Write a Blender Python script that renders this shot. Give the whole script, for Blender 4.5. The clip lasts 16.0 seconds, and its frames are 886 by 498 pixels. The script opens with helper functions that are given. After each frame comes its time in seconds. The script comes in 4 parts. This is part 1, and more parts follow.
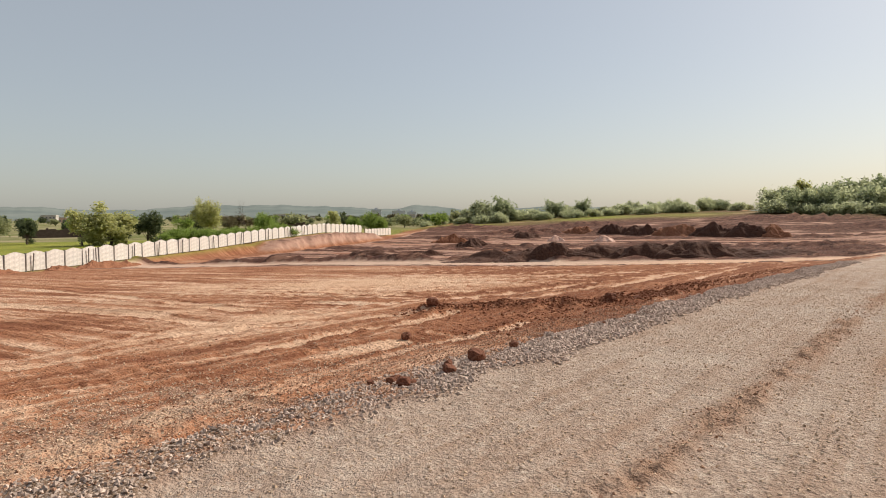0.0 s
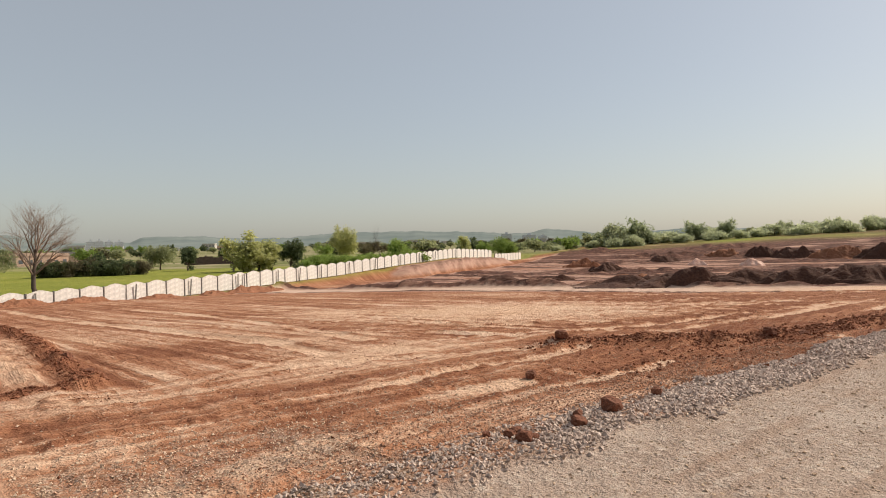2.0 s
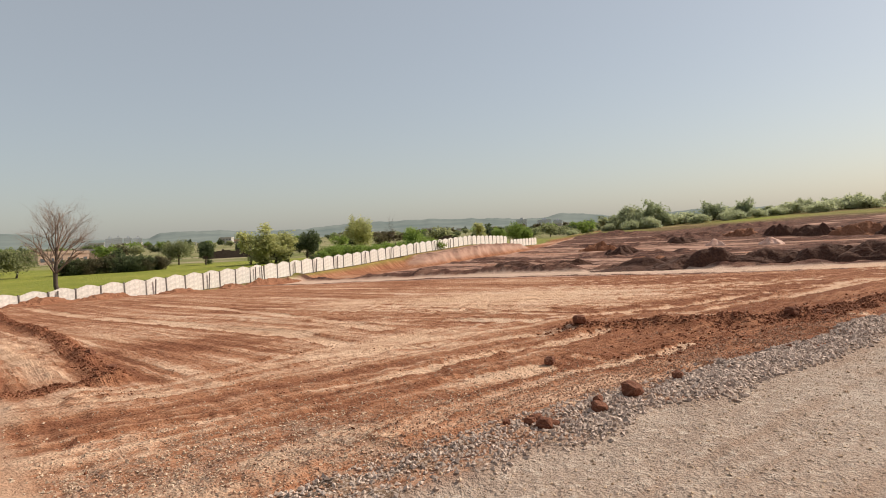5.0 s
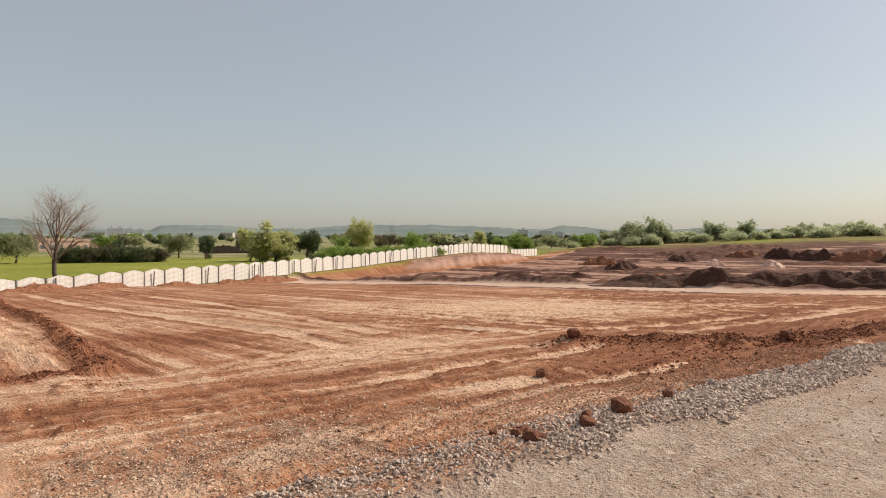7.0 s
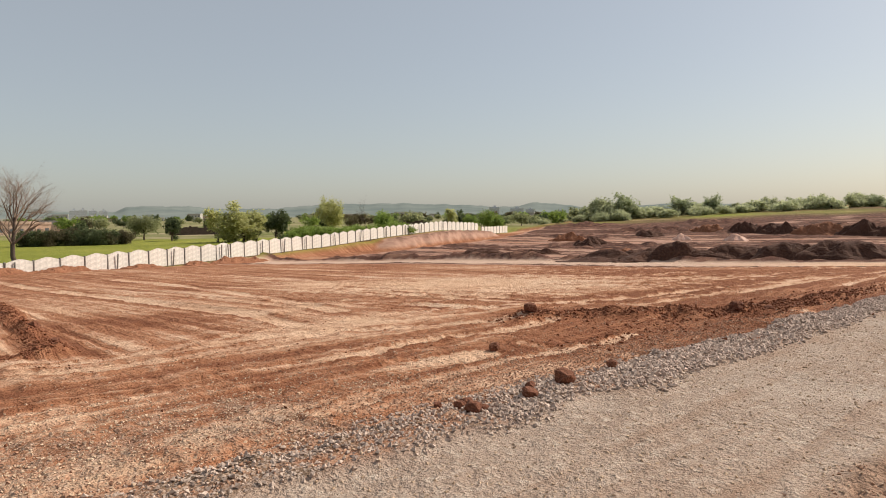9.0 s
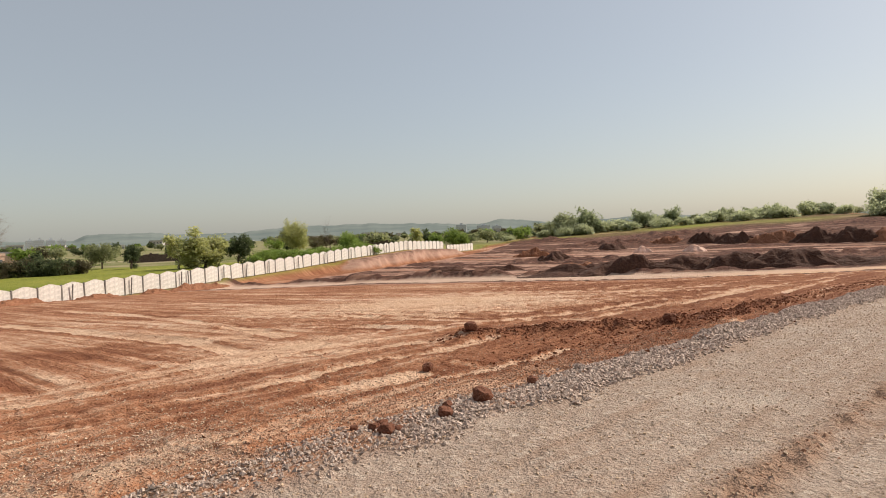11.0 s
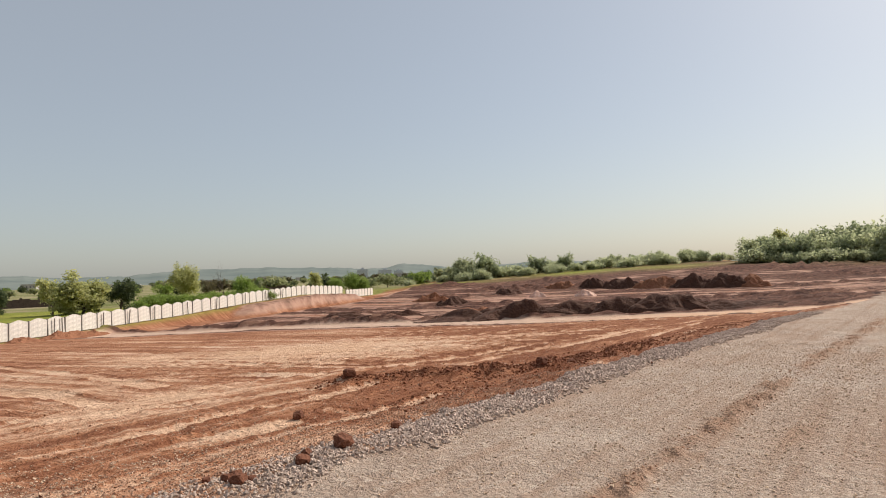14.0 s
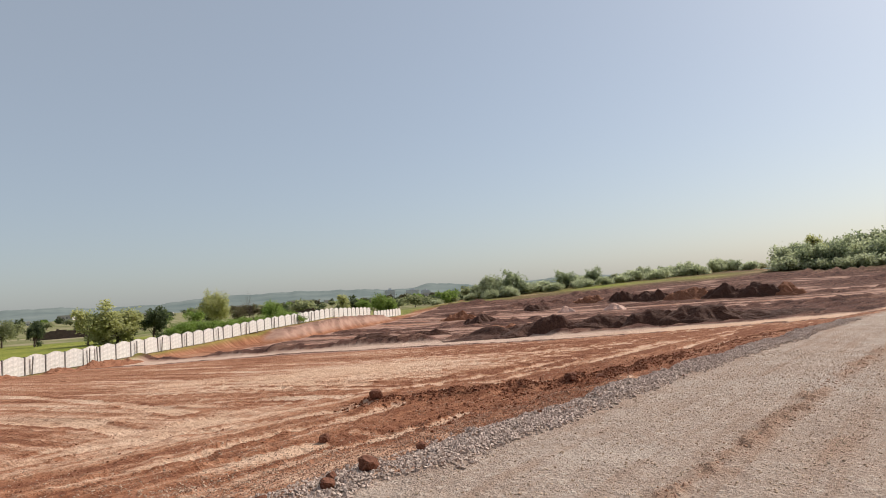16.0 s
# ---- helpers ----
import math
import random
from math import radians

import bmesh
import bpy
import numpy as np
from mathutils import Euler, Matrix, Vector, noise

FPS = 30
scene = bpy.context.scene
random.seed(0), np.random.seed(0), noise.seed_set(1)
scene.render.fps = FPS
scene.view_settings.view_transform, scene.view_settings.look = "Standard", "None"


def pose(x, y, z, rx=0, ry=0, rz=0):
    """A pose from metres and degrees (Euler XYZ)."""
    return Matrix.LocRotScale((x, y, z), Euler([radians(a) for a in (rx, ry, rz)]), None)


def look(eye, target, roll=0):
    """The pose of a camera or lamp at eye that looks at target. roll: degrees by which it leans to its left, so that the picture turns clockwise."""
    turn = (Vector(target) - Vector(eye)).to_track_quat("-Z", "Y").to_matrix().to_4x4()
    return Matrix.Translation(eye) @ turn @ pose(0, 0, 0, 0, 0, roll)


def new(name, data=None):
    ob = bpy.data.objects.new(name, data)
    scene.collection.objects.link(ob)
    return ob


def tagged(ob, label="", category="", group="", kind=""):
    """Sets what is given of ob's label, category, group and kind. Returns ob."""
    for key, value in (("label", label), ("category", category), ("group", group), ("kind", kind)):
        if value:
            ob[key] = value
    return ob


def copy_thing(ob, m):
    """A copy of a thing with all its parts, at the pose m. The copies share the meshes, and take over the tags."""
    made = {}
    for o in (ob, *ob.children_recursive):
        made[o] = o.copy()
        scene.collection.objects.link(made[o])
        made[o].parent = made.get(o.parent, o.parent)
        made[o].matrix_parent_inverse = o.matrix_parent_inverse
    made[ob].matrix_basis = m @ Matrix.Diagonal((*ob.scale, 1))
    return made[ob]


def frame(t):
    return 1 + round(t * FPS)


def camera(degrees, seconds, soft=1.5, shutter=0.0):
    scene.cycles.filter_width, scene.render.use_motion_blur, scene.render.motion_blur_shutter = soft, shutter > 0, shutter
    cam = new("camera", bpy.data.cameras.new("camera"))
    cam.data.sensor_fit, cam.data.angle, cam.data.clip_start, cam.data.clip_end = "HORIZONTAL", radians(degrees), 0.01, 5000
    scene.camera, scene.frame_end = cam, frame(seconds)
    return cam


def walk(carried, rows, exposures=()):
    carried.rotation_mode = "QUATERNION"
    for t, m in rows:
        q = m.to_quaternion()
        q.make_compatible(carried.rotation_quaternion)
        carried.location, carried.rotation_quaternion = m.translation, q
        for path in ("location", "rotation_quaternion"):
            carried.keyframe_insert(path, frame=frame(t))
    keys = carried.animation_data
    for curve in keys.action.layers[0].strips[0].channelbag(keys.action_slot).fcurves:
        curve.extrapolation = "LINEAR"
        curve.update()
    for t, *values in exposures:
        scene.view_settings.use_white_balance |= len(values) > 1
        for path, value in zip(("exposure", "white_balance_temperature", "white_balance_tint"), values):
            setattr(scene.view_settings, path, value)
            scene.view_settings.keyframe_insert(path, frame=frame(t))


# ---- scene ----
cam = camera(68.24, 16.0, soft=1.0)

# seconds, x, y, z, heading to the left of +y, pitch, roll
PATH = [
    (0, 0.002, 0.001, 1.607, -4.815, -2.896, -0.508),
    (0.5, 0.039, 0.293, 1.617, -3.027, -3.592, -1.985),
    (1, 0.150, 0.543, 1.626, -0.111, -3.511, -0.943),
    (1.5, 0.151, 0.733, 1.648, -1.982, -3.359, -0.578),
    (2, 0.113, 0.795, 1.626, 6.560, -0.576, -1.243),
    (2.5, 0.154, 0.884, 1.622, 11.108, -2.297, -1.363),
    (3, 0.201, 0.870, 1.612, 12.476, -3.777, -1.467),
    (3.5, 0.199, 0.922, 1.630, 7.568, -2.481, -3.305),
    (3.7, 0.179, 0.913, 1.635, 7.626, -1.671, -4.342),
    (5.8, 0.107, 0.802, 1.638, 6.482, -1.669, -0.487),
    (6, 0.113, 0.807, 1.641, 3.754, -0.819, -0.337),
    (6.5, 0.147, 0.836, 1.640, 2.665, -0.463, 0.482),
    (7, 0.151, 0.844, 1.636, 7.974, -1.068, 0.060),
    (7.5, 0.278, 0.896, 1.610, 1.968, -3.185, -0.256),
    (8, 0.328, 0.923, 1.609, -0.569, -2.719, -1.232),
    (8.2, 0.338, 0.925, 1.610, 2.985, -2.707, -3.499),
    (10.3, 0.659, 0.625, 1.658, 6.404, -3.205, 0.866),
    (10.5, 0.728, 0.635, 1.665, 6.303, -3.027, -0.469),
    (11, 0.901, 0.694, 1.666, 2.692, -1.435, -2.330),
    (11.5, 0.931, 0.638, 1.676, 8.979, 0.800, -2.441),
    (12, 0.974, 0.520, 1.679, 11.302, 4.080, -2.995),
    (12.5, 1.040, 0.431, 1.684, 8.957, -0.652, 0.182),
    (13, 1.135, 0.411, 1.678, 2.650, 0.346, -0.520),
    (13.5, 1.215, 0.458, 1.670, -2.703, -1.208, -1.807),
    (14, 1.280, 0.459, 1.688, -6.045, 2.141, -2.087),
    (14.5, 1.337, 0.468, 1.687, -2.188, 4.715, -1.531),
    (15, 1.362, 0.521, 1.671, -2.475, 3.004, -3.312),
    (15.5, 1.316, 0.483, 1.687, -0.852, 3.330, -3.345),
    (16, 1.351, 0.509, 1.673, -3.839, 3.886, -3.953),
]
walk(cam, [(t, pose(x, y, z, 90 + pitch, 0, yaw) @ pose(0, 0, 0, 0, 0, roll)) for t, x, y, z, yaw, pitch, roll in PATH],
     exposures=[(0.0, 0.24, 6680, 10), (11.0, 0.24, 6680, 10), (12.5, 0.24, 6580, 10), (14.2, 0.22, 6480, 10), (15.0, 0.20, 6250, 10), (16.0, 0.19, 6150, 10)])

# ---- sky and sun ----
SUN_AZ, SUN_EL = 62.0, 42.0          # degrees to the right of +y, above the horizon
world = bpy.data.worlds.new("sky")
scene.world = world
world.use_nodes = True
wn, wl = world.node_tree.nodes, world.node_tree.links
sky = wn.new("ShaderNodeTexSky")
sky.sky_type = "NISHITA"
sky.sun_disc = False
sky.sun_elevation = radians(SUN_EL)
sky.sun_rotation = radians(SUN_AZ)
sky.altitude = 500
sky.air_density, sky.dust_density, sky.ozone_density = 1.0, 2.6, 1.0
haze = wn.new("ShaderNodeMix")          # a milky sky: thin haze over the clear one
haze.data_type = "RGBA"
haze.inputs[0].default_value = 0.48
haze.inputs[7].default_value = (4.6, 4.72, 4.55, 1)
wl.new(sky.outputs[0], haze.inputs[6])
wl.new(haze.outputs[2], wn["Background"].inputs[0])
wn["Background"].inputs[1].default_value = 0.10
sun = new("sun", bpy.data.lights.new("sun", "SUN"))
sun.data.energy, sun.data.angle, sun.data.color = 4.2, radians(0.6), (1.0, 0.93, 0.82)
_a, _e = radians(SUN_AZ), radians(SUN_EL)
sun.matrix_world = look((100 * math.sin(_a) * math.cos(_e), 100 * math.cos(_a) * math.cos(_e), 100 * math.sin(_e)), (0, 0, 0))


# ---- materials ----
class Nodes:
    """A small wrapper that builds one node material."""

    def __init__(self, name, rough=0.9, spec=0.2):
        self.mat = bpy.data.materials.new(name)
        self.mat.use_nodes = True
        self.n, self.l = self.mat.node_tree.nodes, self.mat.node_tree.links
        self.bsdf = self.n["Principled BSDF"]
        self.bsdf.inputs["Roughness"].default_value = rough
        self.bsdf.inputs["Specular IOR Level"].default_value = spec
        self.co = self.n.new("ShaderNodeTexCoord").outputs["Object"]

    def set(self, socket, v):
        if hasattr(v, "is_linked"):
            self.l.new(v, socket)
        else:
            socket.default_value = (*v, 1) if isinstance(v, tuple) and len(v) == 3 else v

    def noise(self, scale, detail=4.0, rough=0.6, co=None, stretch=None):
        node = self.n.new("ShaderNodeTexNoise")
        node.inputs["Scale"].default_value = scale
        node.inputs["Detail"].default_value = detail
        node.inputs["Roughness"].default_value = rough
        src = co or self.co
        if stretch:
            mp = self.n.new("ShaderNodeMapping")
            mp.inputs["Scale"].default_value = stretch[0]
            mp.inputs["Rotation"].default_value = stretch[1]
            self.l.new(src, mp.inputs[0])
            src = mp.outputs[0]
        self.l.new(src, node.inputs["Vector"])
        return node.outputs["Fac"]

    def voronoi(self, scale, out="Distance"):
        node = self.n.new("ShaderNodeTexVoronoi")
        node.inputs["Scale"].default_value = scale
        self.l.new(self.co, node.inputs["Vector"])
        return node.outputs[out]

    def ramp(self, fac, lo, hi):
        node = self.n.new("ShaderNodeMapRange")
        node.clamp = True
        self.l.new(fac, node.inputs[0])
        node.inputs[1].default_value, node.inputs[2].default_value = lo, hi
        return node.outputs[0]

    def mix(self, fac, a, b, mode="MIX"):
        node = self.n.new("ShaderNodeMix")
        node.data_type, node.blend_type = "RGBA", mode
        self.set(node.inputs[0], fac)
        self.set(node.inputs[6], a)
        self.set(node.inputs[7], b)
        return node.outputs[2]

    def math(self, op, a, b):
        node = self.n.new("ShaderNodeMath")
        node.operation = op
        self.set(node.inputs[0], a)
        self.set(node.inputs[1], b)
        return node.outputs[0]

    def attribute(self, name):
        node = self.n.new("ShaderNodeAttribute")
        node.attribute_name = name
        sep = self.n.new("ShaderNodeSeparateColor")
        self.l.new(node.outputs["Color"], sep.inputs[0])
        return sep.outputs[0], sep.outputs[1], sep.outputs[2], node.outputs["Alpha"]

    def random(self):
        return self.n.new("ShaderNodeObjectInfo").outputs["Random"]

    def island(self):
        return self.n.new("ShaderNodeNewGeometry").outputs["Random Per Island"]

    def bump(self, height, strength, distance):
        node = self.n.new("ShaderNodeBump")
        node.inputs["Strength"].default_value, node.inputs["Distance"].default_value = strength, distance
        self.l.new(height, node.inputs["Height"])
        self.l.new(node.outputs[0], self.bsdf.inputs["Normal"])

    def done(self, colour):
        self.set(self.bsdf.inputs["Base Color"], colour)
        return self.mat


def mottled(name, a, b, scale, fine, rough=0.9, bump=0.5, depth=0.02, per_piece=0.0):
    """Two colours mixed at a coarse and a fine scale, with relief."""
    m = Nodes(name, rough)
    coarse, grain = m.noise(scale, 4), m.noise(fine, 3, 0.7)
    c = m.mix(m.ramp(coarse, 0.32, 0.68), a, b)
    c = m.mix(0.5, c, m.mix(m.ramp(grain, 0.3, 0.7), tuple(v * 0.62 for v in a), tuple(min(1, v * 1.3) for v in b)))
    if per_piece:
        c = m.mix(m.math("MULTIPLY", m.island(), per_piece), c, tuple(v * 0.45 for v in a))
    m.bump(grain, bump, depth)
    return m.done(c)


def soil_material():
    m = Nodes("earth", 0.95, 0.1)
    pale, gravel, green, road = m.attribute("cover")
    dug, dry, haul, pad = m.attribute("land")
    lines = m.n.new("ShaderNodeAttribute")
    lines.attribute_name = "strip"
    big, mid, fine, tiny = m.noise(0.12, 5), m.noise(1.1, 5), m.noise(9.0, 4, 0.7), m.noise(45.0, 3, 0.7)
    streak = m.noise(1.0, 5, 0.7, lines.outputs["Vector"], ((0.09, 3.6, 0.01), (0, 0, 0)))
    cross = m.noise(1.0, 4, 0.7, lines.outputs["Vector"], ((3.4, 0.09, 0.01), (0, 0, 0)))
    red = m.mix(m.ramp(mid, 0.3, 0.7), (0.30, 0.126, 0.066), (0.40, 0.183, 0.100))
    red = m.mix(m.ramp(big, 0.4, 0.62), red, (0.40, 0.180, 0.096))
    red = m.mix(m.math("MULTIPLY", m.ramp(fine, 0.50, 0.68), 0.6), red, (0.15, 0.053, 0.027))
    tan = m.mix(m.ramp(mid, 0.3, 0.7), (0.56, 0.335, 0.21), (0.68, 0.45, 0.31))
    tan = m.mix(m.math("MULTIPLY", m.ramp(big, 0.45, 0.65), 0.6), tan, (0.66, 0.475, 0.345))
    flat = m.math("SUBTRACT", 1.0, pad)
    p = m.math("ADD", pale, m.math("MULTIPLY", m.math("MULTIPLY", m.math("SUBTRACT", fine, 0.5), flat), 0.9))
    sep = m.n.new("ShaderNodeSeparateXYZ")
    m.l.new(lines.outputs["Vector"], sep.inputs[0])
    zone = sep.outputs[2]
    hair = m.noise(1.0, 4, 0.75, lines.outputs["Vector"], ((0.22, 15.0, 0.01), (0, 0, 0)))
    hair_two = m.noise(1.0, 4, 0.75, lines.outputs["Vector"], ((13.0, 0.3, 0.01), (0, 0, 0)))
    across = m.math("ADD", m.math("MULTIPLY", m.math("SUBTRACT", streak, 0.5), 1.5), m.math("MULTIPLY", m.math("SUBTRACT", hair, 0.5), 1.2))
    length = m.math("ADD", m.math("MULTIPLY", m.math("SUBTRACT", cross, 0.5), 1.5), m.math("MULTIPLY", m.math("SUBTRACT", hair_two, 0.5), 1.2))
    runs = m.math("ADD", m.math("MULTIPLY", across, m.math("SUBTRACT", 1.0, zone)), m.math("MULTIPLY", length, zone))
    runs = m.math("MULTIPLY", runs, flat)
    p = m.math("ADD", p, runs)
    p = m.math("ADD", p, m.math("MULTIPLY", m.math("SUBTRACT", mid, 0.5), 0.55))
    red = m.mix(m.math("MULTIPLY", m.ramp(p, 0.22, -0.12), 0.85), red, (0.185, 0.066, 0.033))
    c = m.mix(m.ramp(p, 0.26, 0.76), red, tan)
    low = m.noise(1.0, 5, 0.7, None, ((0.05, 0.9, 1), (0, 0, 0)))
    brown = m.mix(m.ramp(mid, 0.3, 0.7), (0.075, 0.036, 0.027), (0.165, 0.078, 0.055))
    brown = m.mix(m.math("MULTIPLY", m.ramp(low, 0.52, 0.60), 0.6), brown, (0.30, 0.165, 0.112))
    brown = m.mix(m.ramp(m.noise(0.9, 5, 0.75), 0.52, 0.62), brown, (0.050, 0.024, 0.018))
    clay = m.mix(m.ramp(mid, 0.3, 0.7), (0.36, 0.205, 0.15), (0.47, 0.29, 0.215))
    c = m.mix(m.ramp(dug, 0.02, 0.16), c, clay)
    c = m.mix(m.ramp(m.math("ADD", dug, m.math("MULTIPLY", m.math("SUBTRACT", fine, 0.5), 0.3)), 0.27, 0.52), c, brown)
    c = m.mix(haul, c, m.mix(m.ramp(mid, 0.3, 0.7), (0.50, 0.335, 0.25), (0.60, 0.43, 0.335)))
    way = m.mix(m.ramp(mid, 0.3, 0.7), (0.365, 0.265, 0.205), (0.46, 0.352, 0.28))
    way = m.mix(m.ramp(fine, 0.50, 0.72), way, (0.60, 0.49, 0.40))
    way = m.mix(m.math("MULTIPLY", m.ramp(tiny, 0.50, 0.64), 0.7), way, (0.25, 0.165, 0.12))
    way = m.mix(m.math("MULTIPLY", m.ramp(cross, 0.5, 0.64), 0.55), way, (0.30, 0.185, 0.125))
    way = m.mix(m.math("MULTIPLY", m.ramp(m.noise(0.45, 4, 0.7), 0.5, 0.68), 0.5), way, (0.50, 0.41, 0.34))
    way = m.mix(m.ramp(m.voronoi(26.0), 0.17, 0.10), way, m.mix(m.voronoi(26.0, "Color"), (0.16, 0.11, 0.08), (0.56, 0.48, 0.40)))
    way = m.mix(m.math("MULTIPLY", pale, 0.7), way, (0.33, 0.19, 0.12))
    c = m.mix(road, c, way)
    cell = m.voronoi(42.0)
    stones = m.mix(m.voronoi(42.0, "Color"), (0.34, 0.245, 0.19), (0.55, 0.44, 0.37))
    stones = m.mix(m.ramp(cell, 0.33, 0.60), stones, (0.19, 0.125, 0.085))
    gm = m.ramp(m.math("ADD", gravel, m.math("MULTIPLY", m.math("SUBTRACT", fine, 0.5), 0.9)), 0.3, 0.8)
    c = m.mix(gm, c, stones)
    grass = m.mix(m.ramp(m.noise(0.09, 4), 0.35, 0.65), (0.20, 0.215, 0.035), (0.30, 0.285, 0.060))
    grass = m.mix(m.ramp(m.noise(1.4, 5, 0.7), 0.42, 0.72), grass, (0.13, 0.155, 0.026))
    straw = m.mix(m.ramp(m.noise(0.05, 5, 0.7), 0.35, 0.6), (0.36, 0.29, 0.185), (0.13, 0.145, 0.04))
    c = m.mix(m.ramp(dry, 0.3, 0.7), m.mix(green, c, grass), straw)
    h = m.math("ADD", m.math("MULTIPLY", fine, 1.0), m.math("MULTIPLY", tiny, 0.45))
    lump = m.math("MULTIPLY", m.math("MULTIPLY", m.noise(3.2, 4, 0.75), 2.2), m.math("SUBTRACT", 1.0, m.math("MAXIMUM", m.math("MAXIMUM", road, green), m.math("MULTIPLY", pad, 0.8))))
    h = m.math("ADD", h, lump)
    soil = m.math("SUBTRACT", 1.0, m.math("MULTIPLY", road, 0.85))
    h = m.math("ADD", h, m.math("MULTIPLY", m.math("MULTIPLY", runs, 0.8), soil))
    h = m.math("ADD", h, m.math("MULTIPLY", m.noise(22.0, 3, 0.7), m.math("MULTIPLY", road, 0.8)))
    m.bump(h, 1.0, 0.052)
    return m.done(c)


def leaf_material(name, dark, light):
    m = Nodes(name, 0.6, 0.25)
    c = m.mix(m.island(), dark, light)
    c = m.mix(m.math("MULTIPLY", m.random(), 0.35), c, tuple(v * 0.6 for v in dark))
    m.done(c)
    tr = m.n.new("ShaderNodeBsdfTranslucent")
    m.l.new(c, tr.inputs[0])
    mx = m.n.new("ShaderNodeMixShader")
    mx.inputs[0].default_value = 0.58
    m.l.new(m.bsdf.outputs[0], mx.inputs[1])
    m.l.new(tr.outputs[0], mx.inputs[2])
    m.l.new(mx.outputs[0], m.n["Material Output"].inputs[0])
    return m.mat


EARTH = soil_material()
BARK = mottled("bark", (0.06, 0.043, 0.033), (0.13, 0.095, 0.075), 3.0, 30.0, 0.9, 0.6, 0.02)
BARK_PALE = mottled("pale_bark", (0.17, 0.115, 0.085), (0.29, 0.21, 0.16), 3.0, 30.0, 0.9, 0.6, 0.02)
LEAF_YELLOW = leaf_material("spring_leaves", (0.42, 0.43, 0.16), (0.68, 0.65, 0.32))
LEAF_GREEN = leaf_material("green_leaves", (0.23, 0.25, 0.115), (0.43, 0.435, 0.225))
LEAF_BRIGHT = leaf_material("bright_leaves", (0.16, 0.24, 0.040), (0.36, 0.44, 0.12))
LEAF_DARK = leaf_material("dark_leaves", (0.065, 0.088, 0.040), (0.17, 0.195, 0.090))
# far leaves: these two greens are paled to hold the haze of distance
LEAF_PALE = leaf_material("hazed_pale_leaves", (0.40, 0.43, 0.24), (0.62, 0.63, 0.40))
LEAF_MID = leaf_material("hazed_green_leaves", (0.26, 0.30, 0.16), (0.47, 0.50, 0.30))
LEAF_DRY = leaf_material("dry_scrub", (0.085, 0.075, 0.038), (0.20, 0.165, 0.09))
CONCRETE = mottled("precast_concrete", (0.60, 0.535, 0.475), (0.74, 0.685, 0.63), 0.9, 2.6, 0.85, 0.15, 0.01)
POST = mottled("weathered_concrete", (0.15, 0.13, 0.115), (0.27, 0.24, 0.215), 2.0, 14.0, 0.9, 0.3, 0.01)
HEAP = mottled("dark_earth", (0.050, 0.024, 0.017), (0.105, 0.050, 0.033), 0.9, 7.0, 0.95, 0.9, 0.08)
SPOIL = mottled("red_spoil", (0.20, 0.082, 0.045), (0.30, 0.135, 0.075), 0.7, 6.0, 0.95, 0.9, 0.08)
SAND = mottled("pale_sand", (0.55, 0.27, 0.18), (0.72, 0.52, 0.43), 1.2, 9.0, 0.9, 0.4, 0.03)
CLOD = mottled("red_clay_clod", (0.17, 0.060, 0.032), (0.30, 0.12, 0.064), 5.0, 40.0, 0.95, 0.7, 0.01, 0.5)
CLAY_LUMP = mottled("damp_clay_lump", (0.115, 0.043, 0.026), (0.21, 0.088, 0.052), 5.0, 40.0, 0.95, 0.8, 0.015)
STONE = mottled("crushed_stone", (0.50, 0.37, 0.295), (0.67, 0.525, 0.44), 6.0, 60.0, 0.95, 0.4, 0.004, 0.75)
PEBBLE = mottled("dusty_pebble", (0.50, 0.335, 0.22), (0.66, 0.49, 0.355), 6.0, 60.0, 0.9, 0.4, 0.004, 0.4)
SOIL_STONE = mottled("dusty_red_stone", (0.34, 0.175, 0.105), (0.52, 0.32, 0.22), 6.0, 60.0, 0.95, 0.4, 0.004, 0.35)
BRICK = mottled("old_brick", (0.46, 0.29, 0.21), (0.64, 0.47, 0.37), 0.6, 6.0, 0.9, 0.4, 0.02)
PLASTER = mottled("plaster", (0.33, 0.30, 0.27), (0.52, 0.49, 0.45), 0.3, 3.0, 0.9, 0.2, 0.01)
# tower walls lightened: the haze in front of them is in the base colour
TOWER = mottled("hazed_facade", (0.48, 0.49, 0.51), (0.56, 0.57, 0.59), 0.05, 0.6, 0.9, 0.1, 0.01)
DARKWIN = mottled("dark_opening", (0.10, 0.105, 0.115), (0.16, 0.165, 0.175), 0.5, 4.0, 0.4, 0.0, 0.01)


# ---- helpers for meshes ----
def mesh_from(name, verts, faces, mat, smooth=False):
    me = bpy.data.meshes.new(name)
    verts = np.asarray(verts, np.float32)
    faces = np.asarray(faces, np.int32)
    k = faces.shape[1]
    me.vertices.add(len(verts))
    me.vertices.foreach_set("co", verts.ravel())
    me.loops.add(faces.size)
    me.loops.foreach_set("vertex_index", faces.ravel())
    me.polygons.add(len(faces))
    me.polygons.foreach_set("loop_start", np.arange(0, faces.size, k, dtype=np.int32))
    me.polygons.foreach_set("use_smooth", np.full(len(faces), smooth))
    me.update(calc_edges=True)
    me.materials.append(mat)
    return me


def part(name, bm, mat, parent=None, label=""):
    """Links a bmesh, or a ready mesh, as one object under a thing or a part."""
    if isinstance(bm, bmesh.types.BMesh):
        me = bpy.data.meshes.new(name)
        bm.to_mesh(me)
        bm.free()
        me.materials.append(mat)
    else:
        me = bm
    ob = new(name, me)
    ob.parent = parent
    return tagged(ob, label)


